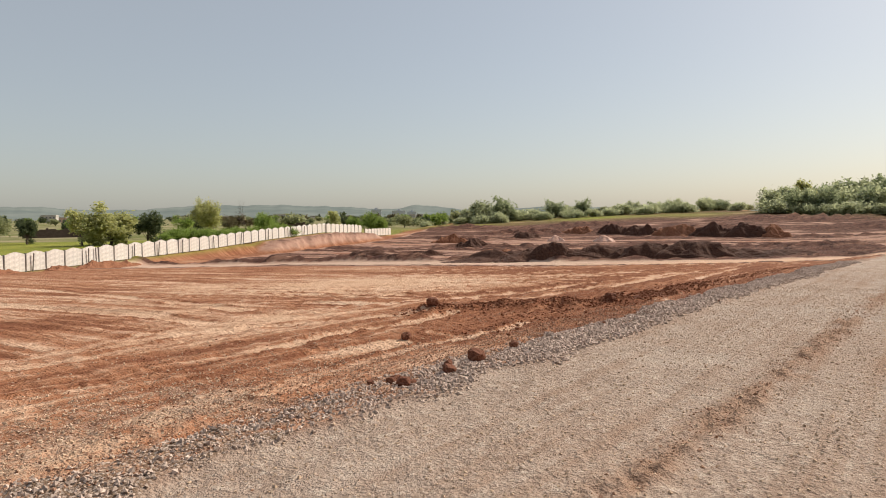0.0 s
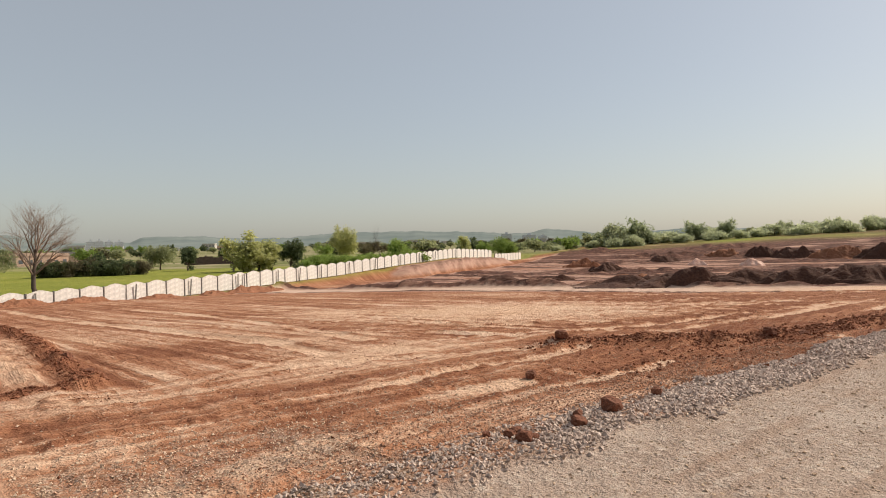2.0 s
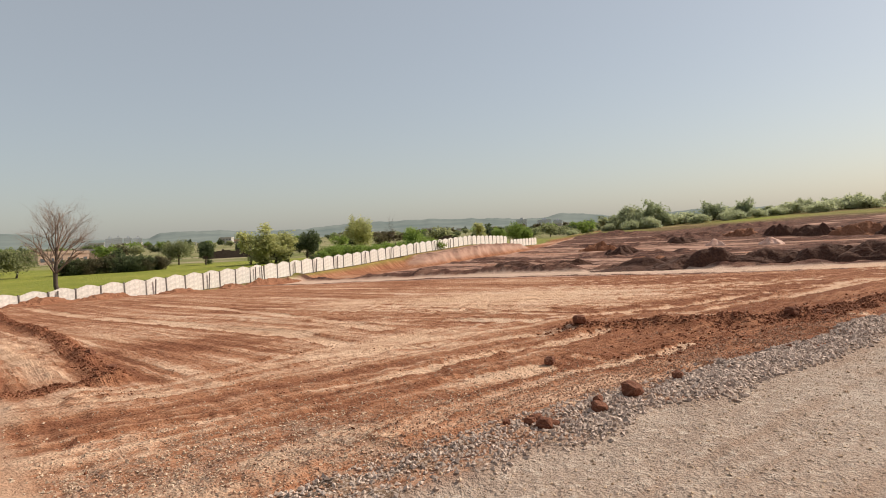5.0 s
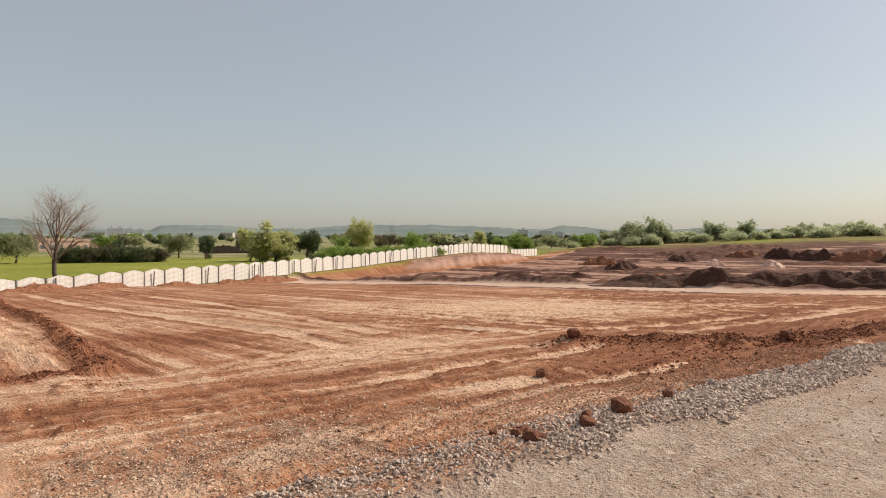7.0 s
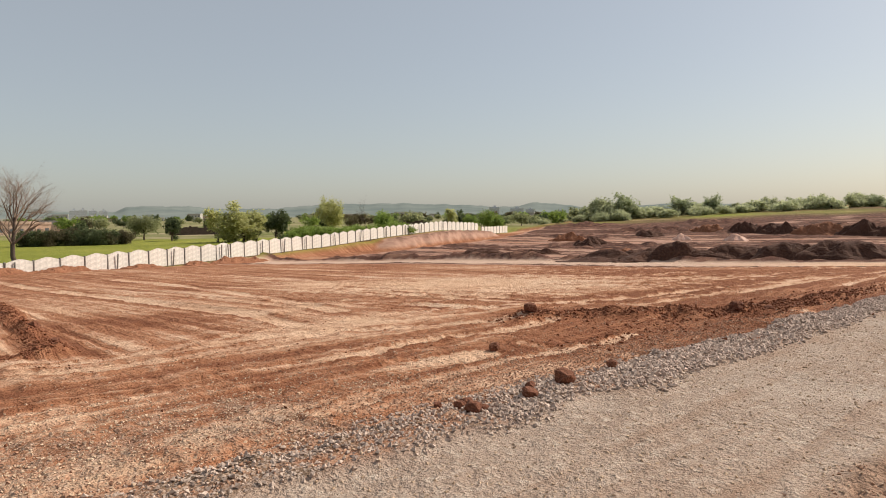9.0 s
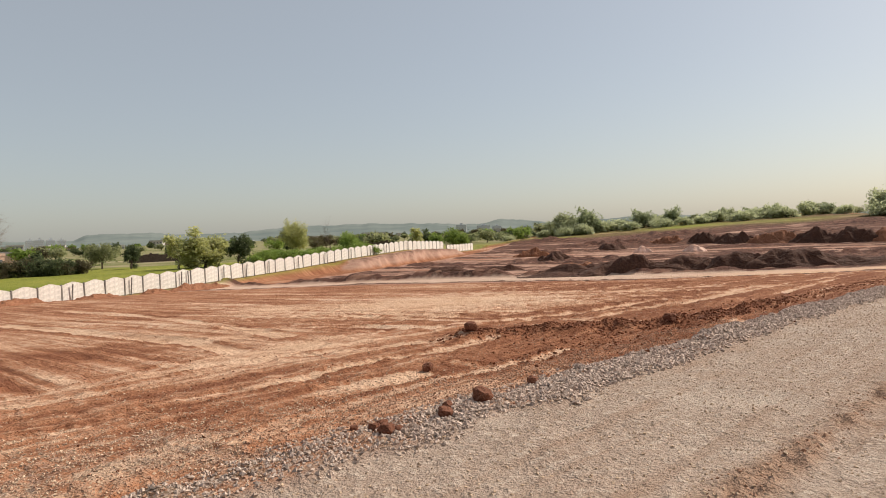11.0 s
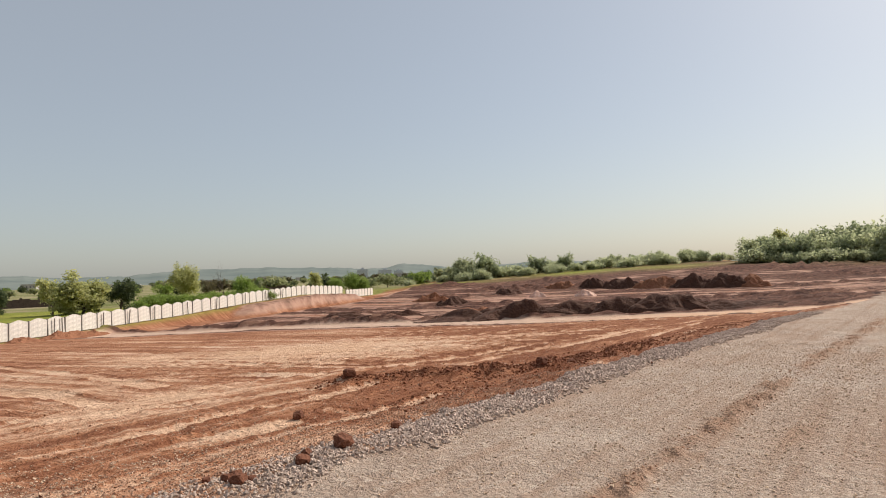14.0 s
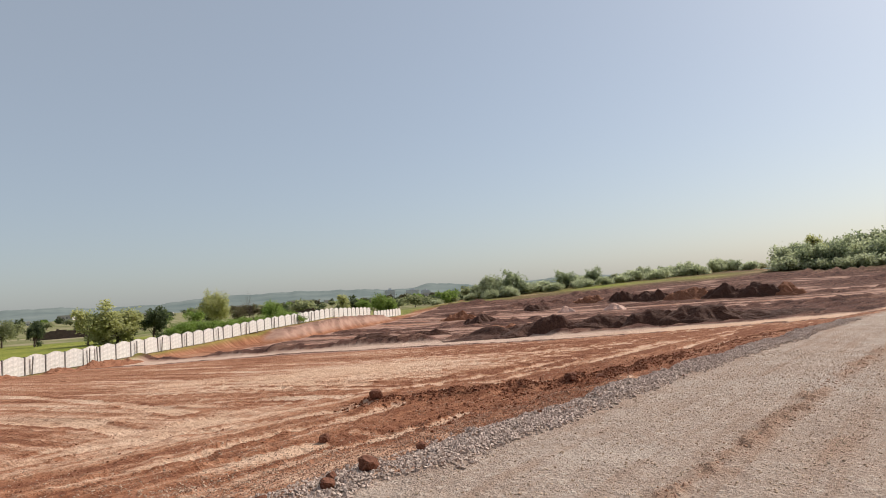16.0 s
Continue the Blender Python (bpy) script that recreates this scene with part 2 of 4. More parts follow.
def box(bm, x0, x1, y0, y1, z0, z1, bevel=0.0):
    r = bmesh.ops.create_cube(bm, size=1.0)
    for v in r["verts"]:
        v.co = Vector((x0 + (v.co.x + 0.5) * (x1 - x0), y0 + (v.co.y + 0.5) * (y1 - y0), z0 + (v.co.z + 0.5) * (z1 - z0)))
    if bevel:
        bmesh.ops.bevel(bm, geom=list({e for v in r["verts"] for e in v.link_edges}), offset=bevel, segments=1, affect="EDGES")
    return bm


def hashed(ix, iy, seed):
    n = (ix * 374761393 + iy * 668265263 + seed * 974711) & 0x7FFFFFFF
    n = ((n ^ (n >> 13)) * 1274126177) & 0x7FFFFFFF
    return ((n ^ (n >> 16)) & 0xFFFF) / 65535.0


def vnoise(x, y, seed=0):
    """Smooth value noise in -1..1 for arrays."""
    ix, iy = np.floor(x).astype(np.int64), np.floor(y).astype(np.int64)
    fx, fy = x - ix, y - iy
    fx, fy = fx * fx * (3 - 2 * fx), fy * fy * (3 - 2 * fy)
    a = hashed(ix, iy, seed) * (1 - fx) + hashed(ix + 1, iy, seed) * fx
    b = hashed(ix, iy + 1, seed) * (1 - fx) + hashed(ix + 1, iy + 1, seed) * fx
    return 2 * (a * (1 - fy) + b * fy) - 1


def fbm(x, y, size, octaves=3, seed=0):
    out = 0
    for o in range(octaves):
        out = out + vnoise(x / size * 2**o + 17.3 * o, y / size * 2**o - 9.1 * o, seed + o) * 0.5**o
    return out


def step(v, a, b):
    t = np.clip((v - a) / (b - a), 0, 1)
    return t * t * (3 - 2 * t)


def along(x, y, line):
    """Distance to a polyline, the side, and the way along it."""
    best = np.full(np.shape(x), 1e9)
    run, total = np.zeros(np.shape(x)), 0.0
    for (ax, ay), (bx, by) in zip(line, line[1:]):
        length = math.hypot(bx - ax, by - ay)
        u = np.clip(((x - ax) * (bx - ax) + (y - ay) * (by - ay)) / length**2, 0, 1)
        d = np.hypot(x - ax - u * (bx - ax), y - ay - u * (by - ay))
        run = np.where(d < best, total + u * length, run)
        best = np.minimum(best, d)
        total += length
    return best, run


# ---- plan of the ground ----
FENCE_0, FENCE_STEP = (-35.7, 41.9), (0.628, 2.037)     # a post, and the way to the next one
EDGE, EDGE_DIR = (0.77, 6.24), (0.700, 0.714)           # edge of the gravel road
TRACKS = [  # wheel tracks across the graded earth: half width, line
    (0.15, [(-5.1, 7.8), (-4.7, 8.2), (-4.3, 8.8), (-3.6, 10.6), (-2.3, 12.5), (-0.7, 14.2), (0.9, 14.8), (3.1, 16.2), (5.8, 16.9), (9.4, 22.1)]),
    (0.16, [(-4.9, 7.5), (-4.2, 7.7), (-3.1, 9.3), (-2.2, 10.7), (-0.6, 11.4), (0.6, 11.8)]),
    (0.13, [(-3.7, 6.0), (-3.0, 6.7), (-2.3, 7.8), (-1.7, 8.5), (-1.1, 9.3), (-0.5, 10.1), (0.4, 10.8), (1.2, 11.8)]),
    (0.24, [(-1.9, 5.4), (-1.6, 6.0), (-1.3, 6.9), (-0.7, 8.1), (0.1, 8.9)]),
    (0.13, [(-1.1, 6.0), (-0.8, 6.7), (-0.3, 7.4), (0.2, 8.2), (1.0, 8.9), (1.7, 9.5), (2.2, 10.2)]),
    (0.11, [(0.6, 9.5), (1.2, 9.1), (1.6, 8.6), (1.9, 8.0)]),
    (0.10, [(2.1, 10.5), (2.5, 10.0), (2.9, 9.2)]),
    (0.17, [(2.9, 15.8), (4.3, 16.3), (6.2, 17.3), (9.9, 22.1), (13.1, 26.0)]),
    (0.15, [(2.7, 12.6), (4.2, 13.0), (6.3, 14.4), (10.4, 19.3), (12.5, 21.8)]),
    (0.14, [(7.1, 16.8), (9.6, 19.6), (14.5, 26.0)]),
    (0.20, [(-7.2, 24.4), (-4.4, 22.7), (-1.8, 19.8), (0.3, 17.3)]),
    (0.22, [(-20.1, 27.9), (-11.3, 19.6), (-8.0, 16.5), (-5.3, 14.3), (-3.2, 11.6)]),
    (0.24, [(-22.9, 35.9), (-14.3, 28.7), (-6.5, 19.0), (-3.0, 13.8)]),
    (0.26, [(-18.1, 39.4), (-9.3, 31.0), (-2.5, 23.5), (1.3, 21.9), (6.4, 21.2)]),
    (0.20, [(-4.6, 16.9), (-1.6, 15.3), (0.1, 14.1)]),
    (0.24, [(-5.3, 23.4), (-2.0, 18.7), (-0.3, 16.5), (0.9, 15.3)]),
    (0.26, [(-0.9, 32.6), (3.8, 27.2), (7.7, 25.4), (11.6, 24.9)]),
    (0.28, [(-31.6, 37.7), (-10.9, 19.4), (-5.2, 13.9)]),
    (0.26, [(-18.0, 46.2), (-1.2, 34.7), (8.3, 23.2)]),
]
_r = random.Random(77)
for _n in range(11):                     # passes along the road
    _s, _a, _b = -3.2 - 1.55 * _n - _r.uniform(0, 0.9), _r.uniform(2, 9), _r.uniform(-0.06, 0.05)
    _l = _r.uniform(14, 26)
    TRACKS.append((_r.uniform(0.10, 0.18), [(0.77 + 0.700 * (_a + f * _l) + 0.714 * (_s + _b * f * _l), 6.24 + 0.714 * (_a + f * _l) - 0.700 * (_s + _b * f * _l)) for f in (0, 1)]))
for _n in range(12):                     # passes across the site
    _q, _u, _b = 12.5 + 2.4 * _n + _r.uniform(-0.7, 0.7), _r.uniform(-32, -14), _r.uniform(-0.08, 0.08)
    _l = _r.uniform(12, 24)
    TRACKS.append((_r.uniform(0.12, 0.24), [(0.74 * (_u + f * _l) + 0.67 * (_q + _b * f * _l), -0.67 * (_u + f * _l) + 0.74 * (_q + _b * f * _l)) for f in (0, 1)]))
BERM = [(-34.8, 38.4), (-19.6, 23.1), (-12.6, 16.4), (-8.0, 11.4), (-6.2, 9.4), (-5.5, 8.8)]
BERM_TWO = [(-33.6, 34.6), (-24.9, 26.3), (-14.7, 16.1), (-10.4, 11.7), (-8.2, 9.4), (-7.4, 8.5)]
BERM_FOOT = [(-6.9, 7.9), (-6.1, 8.2), (-5.5, 8.8)]
PAD = [(-43.7, 44.5), (-16.9, 18.2), (-7.6, 8.6), (-5.9, 7.2), (-4.6, 6.0), (-3.5, 5.0), (-2.9, 4.2), (-2.5, 3.4), (-2.6, 2.0), (-4, 0)]
TERRACES = ((5.5, 1.6, 0.30), (12, 2.2, 0.35), (19, 2.4, 0.45), (27, 2.6, 0.40), (36, 3.2, 0.55), (47, 3.5, 0.55), (60, 4.0, 0.6), (74, 4.5, 0.8), (90, 5.0, 0.9), (108, 6.0, 1.0), (128, 7.0, 1.0))
RIDGE = [(0.5, 11.8), (1.7, 12.4), (2.6, 12.2), (4.2, 12.4), (5.0, 12.8), (7.5, 15.0)]
HAUL = [(-27, 67), (-21, 63.4), (-6.5, 56.4), (6.5, 46.0), (15, 39.2), (21.5, 36.2), (28, 33.5)]
TURN = [(-60, 6.0), (-5.1, 7.8), (-4.3, 8.8), (-3.6, 10.6), (-2.3, 12.5), (-0.7, 14.2), (3.1, 16.2), (5.8, 17.4), (9.4, 22.1), (30, 45)]
RUT = [(0.2, 2.6), (1.5, 3.8), (3.0, 5.2), (3.9, 6.2), (5.0, 7.2), (7.1, 9.3), (11.5, 13.8), (17.2, 19.6), (24, 26)]
RUT_TWO = [(2.4, 3.6), (5.3, 6.5), (7.9, 9.2), (10.8, 12.0), (18, 19)]


def fence_top(k):
    return np.interp(k, [-12, 0, 10, 20, 28, 38, 47, 49, 58], [-1.6, -1.43, -1.19, -0.80, -0.16, 0.35, -0.20, -1.15, -1.3])


def to_fence(x, y):
    """Posts along the fence, and metres to its site side."""
    sx, sy = FENCE_STEP
    n = math.hypot(sx, sy)
    dx, dy = x - FENCE_0[0], y - FENCE_0[1]
    return (dx * sx + dy * sy) / n**2, (dx * sy - dy * sx) / n


def to_edge(x, y):
    """Metres along the road's edge, and metres to its road side."""
    dx, dy = x - EDGE[0], y - EDGE[1]
    return dx * EDGE_DIR[0] + dy * EDGE_DIR[1], dx * EDGE_DIR[1] - dy * EDGE_DIR[0]


def lay(x, y):
    """Height of the ground and its cover: pale, gravel, green, road."""
    x, y = np.asarray(x, float), np.asarray(y, float)
    w = y - 0.35 * x
    r, az = np.hypot(x, y), np.degrees(np.arctan2(x, y))
    k, side = to_fence(x, y)
    a, s = to_edge(x, y)
    s = s + 0.13 * fbm(x, y, 1.1, 3, 5) + 0.12 * vnoise(x / 3.0, y / 3.0, 6)
    past = y - np.interp(x, [p[0] for p in HAUL], [p[1] for p in HAUL])
    past = np.where(x > 28, y - 33.5 + 0.3 * (x - 28), past)
    z = np.interp(w, [6, 12, 15, 34, 54, 76, 100], [0, -0.2, -0.34, -1.4, -2.15, -3.15, -3.3])
    # the land beyond rises again
    far = np.interp(az, [-5, 0, 4.5, 12, 19, 31, 37, 60], [-3.0, -2.4, -1.2, -0.4, 0.9, 2.2, 0.9, 0.5])
    z = z + (far - z) * step(r, 115, 195) * step(az, -6, 3)
    z = z + 0.03 * np.clip(r - 192, 0, 50) * step(az, 5, 9) * (1 - step(az, 28, 31))
    # the road
    zr = -0.02 * np.clip(a - 8, 0, 60)
    road = step(s, -0.05, 0.25) * (1 - step(a, 42, 60))
    z = z + (zr - z) * step(s, -2.2, 0.0) * (1 - step(a, 42, 60))
    # bank below the fence
    base = fence_top(k) - 1.62
    gully = 0.5 * fbm(k * 1.3, side * 0.5, 1.0, 3, 8)
    bank = step(k, 24.2, 27.2) * (1 - step(k, 50, 62))
    lift = (1 - step(side + gully, 3.4, 5.0)) * bank
    z = z + (base - z) * lift * (side > 0)
    apron = (1 - step(side, 0.3, 2.5)) * (side > 0) * (k > 2) * (1 - bank)
    z = z + np.clip(base - z, 0, 2) * apron
    # the field behind the fence
    field = -2.05 + 0.12 * fbm(x, y, 30, 2, 3)
    zf = base + (field - base) * step(-side, 2, 14)
    z = np.where(side < 0, zf, z)
    z = np.where((side < 0) & (r > 170), field * (1 - 0.5 * step(r, 170, 600)), z)
    out = (side > 0) & (r < 140)
    pad = 1 - step(x + 0.25 * fbm(x, y, 1.6, 3, 141) - np.interp(-y, [-p[1] for p in PAD], [p[0] for p in PAD]), -0.25, 0.25)
    pad = pad * (1 - road)
    earth = out * (1 - road) * (1 - 0.85 * pad)
    # relief of the graded earth
    q, u = x * 0.67 + y * 0.74, x * 0.74 - y * 0.67
    zone = 1 - step(y - np.interp(x, [p[0] for p in TURN], [p[1] for p in TURN]), -0.6, 0.8)     # runs along the road, not across
    streak = (vnoise(q / 0.34, u / 14, 21) + 0.6 * vnoise(q / 1.3, u / 25, 22)) * (1 - 0.85 * zone)
    cross = (vnoise(u / 0.4, q / 12, 23) + 0.5 * vnoise(u / 1.1, q / 20, 28)) * (0.3 + 1.2 * zone)
    near = 1 - step(r, 60, 110)
    z = z + earth * near * (0.030 * streak + 0.016 * cross + 0.016 * fbm(x, y, 2.2, 3, 31))
    z = z + earth * 0.016 * fbm(x, y, 0.16, 2, 33) * (1 - step(r, 12, 30)) * step(fbm(x, y, 1.5, 2, 35), -0.3, 0.5)
    z = z + road * (0.016 * fbm(x, y, 0.5, 3, 41) + 0.006 * vnoise(x / 0.06, y / 0.06, 43) * (1 - step(r, 7, 12)) + 0.02 * fbm(x, y, 3.0, 2, 42))
    # dug terraces beyond the haul track: long low ridges of dark soil between pale runs
    wild = (side > 0) * (r < 215) * step(past, 3.4, 4.6) * step(az, -16, -11) * (1 - step(az, 60, 75)) * (w > 0) * step(side, 5.2, 8.5)
    lane = past + 2.2 * vnoise(x / 45, y / 45, 51) + 0.9 * vnoise(x / 12, y / 12, 52)
    ridge = np.zeros(np.shape(x))
    for n, (mid, wide, high) in enumerate(TERRACES):
        broken = np.clip(0.55 + 1.1 * vnoise(x / 16, 0 * x + n * 3.7, 57 + n), 0, 1.2)
        lip = np.exp(-(np.abs(lane - mid + 0.3 * wide * vnoise(x / 5, y / 5, 70 + n)) / (wide * 0.62)) ** 3)
        ridge = np.maximum(ridge, lip * broken)
        z = z + wild * high * lip * broken * (0.62 + 0.5 * fbm(x, y, 1.5, 3, 83 + n)) * (1 - step(r, 170, 215))
    z = z + wild * 0.05 * fbm(x, y, 1.3, 2, 53) * (1 - step(r, 120, 170))
    dust = 0.42 * vnoise(x / 18, lane / 1.6, 55) + 0.30 * vnoise(x / 7, lane / 0.7, 56)
    dug = wild * np.clip(0.26 + 0.95 * ridge + dust + 0.10 * step(r, 75, 115) + 0.32 * step(r, 125, 165), 0.05, 1)
    cut = out * lift * step(side + gully, 1.0, 2.2)
    thin = (vnoise(q / 0.13, u / 9, 24) + vnoise(u / 0.15, q / 11, 25)) * (1 - step(r, 25, 45))
    lines = vnoise(q / 0.16, u / 22, 26) * (1 - zone) * (0.5 + 0.5 * vnoise(q / 2.5, u / 12, 27)) + vnoise(u / 0.14, q / 16, 29) * zone * 0.6
    pale = 0.33 + 0.17 * streak + 0.12 * cross + 0.14 * fbm(x, y, 4, 3, 61) + 0.12 * thin + 0.30 * lines
    z = z + earth * near * 0.018 * lines
    z = z + earth * 0.008 * thin
    pale = pale - 0.10 * step(w, 22, 40) - 0.36 * step(x, -0.5, 5) * (1 - step(r, 40, 60)) + 0.30 * (1 - step(np.hypot(x + 4.5, y - 4.0), 1.5, 4.0)) - 0.2 * step(w, 78, 90) - 0.18 * step(a, 6, 14) * step(s, -7, -2)
    press, rim, grip = np.zeros(np.shape(x)), np.zeros(np.shape(x)), np.zeros(np.shape(x))
    for width, line in TRACKS:
        xs_, ys_ = [p[0] for p in line], [p[1] for p in line]
        sel = np.nonzero((x > min(xs_) - 1) & (x < max(xs_) + 1) & (y > min(ys_) - 1) & (y < max(ys_) + 1))
        if not len(sel[0]):
            continue
        d, run = along(x[sel], y[sel], line)
        inside = 1 - step(d + 0.05 * vnoise(run / 0.5, d * 0, 71), width * 1.0, width * 1.25)
        lip = np.exp(-((d - width * 1.55) / (width * 0.35)) ** 2)
        tread = np.sin(run * 2 * np.pi / 0.16 + 3 * d / width) * (1 - step(r[sel], 10, 22))
        inside = inside * np.clip(0.72 + 0.5 * vnoise(run / 2.2, d * 0, 73), 0.2, 1)
        grip[sel] = np.where(inside > press[sel], tread * inside, grip[sel])
        press[sel] = np.maximum(press[sel], inside)
        rim[sel] = np.maximum(rim[sel], lip * (0.6 + 0.5 * vnoise(run / 0.3, d * 0, 72)))
    rim = rim * (1 - press)
    z = z + earth * (-0.024 * press + 0.010 * grip + 0.028 * rim)
    for line, high, wide, seed in ((BERM, 0.15, 0.20, 81), (BERM_TWO, 0.12, 0.22, 86), (BERM_FOOT, 0.06, 0.16, 87), (RIDGE, 0.15, 0.30, 82)):
        d, run = along(x, y, line)
        lump = np.exp(-((d + 0.12 * fbm(x, y, 0.5, 2, seed)) / wide) ** 2)
        z = z + out * lump * high * (0.8 + 0.5 * fbm(x, y, 0.45, 3, seed + 5))
        pale = pale - 0.9 * lump
    # trodden loose soil between the two berms
    loose = step(y - 0.96 * x, 15.0, 15.6) * (1 - step(x + y, 2.5, 4.0)) * (1 - pad) * out * (along(x, y, BERM)[0] < 3.2) * (x < np.interp(y, [9, 11.4, 16.4, 23.1, 38.4], [-6.3, -8.2, -12.8, -19.8, -35]))
    z = z + loose * 0.05 * fbm(x, y, 0.3, 3, 144)
    # loosened red patches
    for px, py, rad in ((-7.0, 12.4, 2.0), (-2.2, 8.4, 1.3), (-1.4, 7.4, 1.1), (2.6, 10.6, 1.8), (5.0, 12.5, 2.2), (-4.2, 6.6, 0.9), (0.6, 9.0, 0.9), (8.0, 16.0, 3.0), (11.5, 20.0, 3.5), (3.2, 14.6, 1.8), (6.5, 13.2, 2.2)):
        pale = pale - (0.38 if px < 1 else 0.6) * np.exp(-((np.hypot(x - px, y - py) + 0.5 * fbm(x, y, 1.0, 3, 91)) / rad) ** 2)
    for px, py, rad in ((-4.2, 15.4, 1.2), (-2.6, 12.0, 1.0), (-9, 10.4, 1.7), (-12.5, 11.5, 2.4), (-3, 26, 5.0), (2, 24, 4)):
        pale = pale + 0.45 * np.exp(-((np.hypot(x - px, y - py) + 0.5 * fbm(x, y, 1.0, 3, 92)) / rad) ** 2)
    pale = pale + (0.92 - pale) * press * (1 - step(r, 60, 90)) + 0.28 * grip - 0.32 * rim
    z = z + cut * 0.16 * fbm(x, y, 1.4, 3, 147)
    # smooth trodden ground to the west
    pale = pale + (0.62 + 0.10 * fbm(x, y, 1.2, 3, 142) - pale) * pad
    z = z + out * pad * 0.006 * fbm(x, y, 0.4, 3, 143)
    pale = pale + (0.12 + 0.2 * vnoise(k * 2.2, side * 0.3, 145) - pale) * cut
    # haul track across the site
    d, run = along(x, y, HAUL)
    haul = 1 - step(d + 0.3 * fbm(x, y, 3, 2, 95), 3.1, 3.5)
    z = z + out * (1 - road) * ((0.05 + 0.33 * (past > 0)) * np.exp(-((d - 4.1) / 0.6) ** 2) * (0.75 + 0.8 * fbm(x, y, 2, 3, 96)) * step(w, 30, 44) - 0.05 * haul)
    trail = haul * step(w, 28, 40)
    dug = np.clip(dug * (1 - haul) + out * 0.8 * np.exp(-((d - 4.1) / 0.55) ** 2) * (1 - road), (0.40 + 0.12 * vnoise(k * 3.0, side, 146)) * cut, 1)
    pale = np.where(out, pale + haul * 1.4 - 0.5 * np.exp(-((d - 4.0) / 0.7) ** 2), pale)
    # rut with red soil on the road
    d, run = along(x, y, RUT)
    rut = np.exp(-((d + 0.14 * fbm(x, y, 0.6, 3, 98)) / 0.13) ** 2) * step(fbm(x, y, 1.4, 2, 99), -0.9, -0.2)
    z = z + road * rut * 0.045 * (0.6 + fbm(x, y, 0.12, 2, 97))
    d2, run2 = along(x, y, RUT_TWO)
    rut = np.maximum(rut, 0.55 * np.exp(-((d2 + 0.10 * fbm(x, y, 0.5, 3, 102)) / 0.10) ** 2) * step(fbm(x, y, 1.1, 2, 103), -0.3, 0.3))
    wheel = vnoise(s / 0.22, a / 18, 104) + 0.6 * vnoise(s / 0.09, a / 9, 105)
    z = z + road * 0.006 * wheel
    worn = np.clip(0.22 * fbm(x, y, 1.6, 3, 101) + 0.12 * wheel, 0, 1)
    pale = np.where(road > 0.5, np.clip(rut + worn + 0.0 * a, 0, 1), pale)
    crust = earth * np.clip(1.05 - pale, 0.15, 1) * (1 - step(r, 45, 70))
    z = z + crust * ((0.015 + 0.022 * step(x, 0, 4)) * fbm(x, y, 0.34, 2, 131) + 0.016 * vnoise(x / 0.13, y / 0.13, 133) * (1 - step(r, 18, 32)))
    # loose gravel along the road's edge
    band = step(s, -0.52, -0.36) * (1 - step(s, 0.10, 0.28))
    spill = step(-s, 0.1, 0.5) * (1 - step(-s, 1.6, 3.4)) * (1 - step(a, -2.0, 3.5)) * (0.55 + 0.5 * fbm(x, y, 0.8, 3, 111))
    gravel = np.clip(band * (0.80 + 0.5 * fbm(x, y, 0.7, 3, 112)) + spill * 0.55, 0, 1) * (1 - step(a, 24, 34)) * (a > -40) * (1 - pad)
    z = z + 0.05 * band * (1 - step(a, 24, 34)) + gravel * 0.012 * vnoise(x / 0.035, y / 0.035, 113) * (1 - step(r, 8, 14))
    # grass and far land
    green = np.where(side < -0.4, 1.0, 0.0) * (1 - 0.55 * step(r, 140, 170) * step(fbm(x, y, 40, 3, 121), -0.5, 0.3))
    green = np.maximum(green, (1 - step(side, 0.1, 1.6 + 0 * side)) * (side > 0) * (k > 6) * 0.75)
    green = np.maximum(green, step(r, 166, 182) * (az > -8) * (1 - 0.6 * step(az, 26, 30)) * (0.55 + 0.4 * fbm(x, y, 20, 2, 122)))
    pale = np.where(r > 140, 0.22 + 0.6 * vnoise(x / 40, y / 8, 123), pale)
    dry = np.where(side < 0, step(r, 110, 128) * step(az, -50, -20) * (az < -19) * 0.8 + (side < 0) * step(r, 128, 150) * (0.35 + 0.9 * step(r, 150, 260)), 0) + 0.5 * step(r, 230, 400) * (side >= 0)
    land = np.stack([np.clip(dug, 0, 1), np.clip(dry, 0, 1), np.clip(trail * out * (1 - road), 0, 1), np.clip(pad, 0, 1) * out], -1)
    cover = np.stack([np.clip(pale, 0, 1), gravel * out, np.clip(green, 0, 1) * (1 - road), road * (r < 400)], -1)
    return z, cover, land, zone


def height(x, y):
    return float(lay(np.array([x]), np.array([y]))[0][0])


def spot(az, far):
    """A place by its bearing to the right of +y and its distance from the standpoint."""
    b = radians(az)
    return 0.15 + far * math.sin(b), 0.84 + far * math.cos(b)


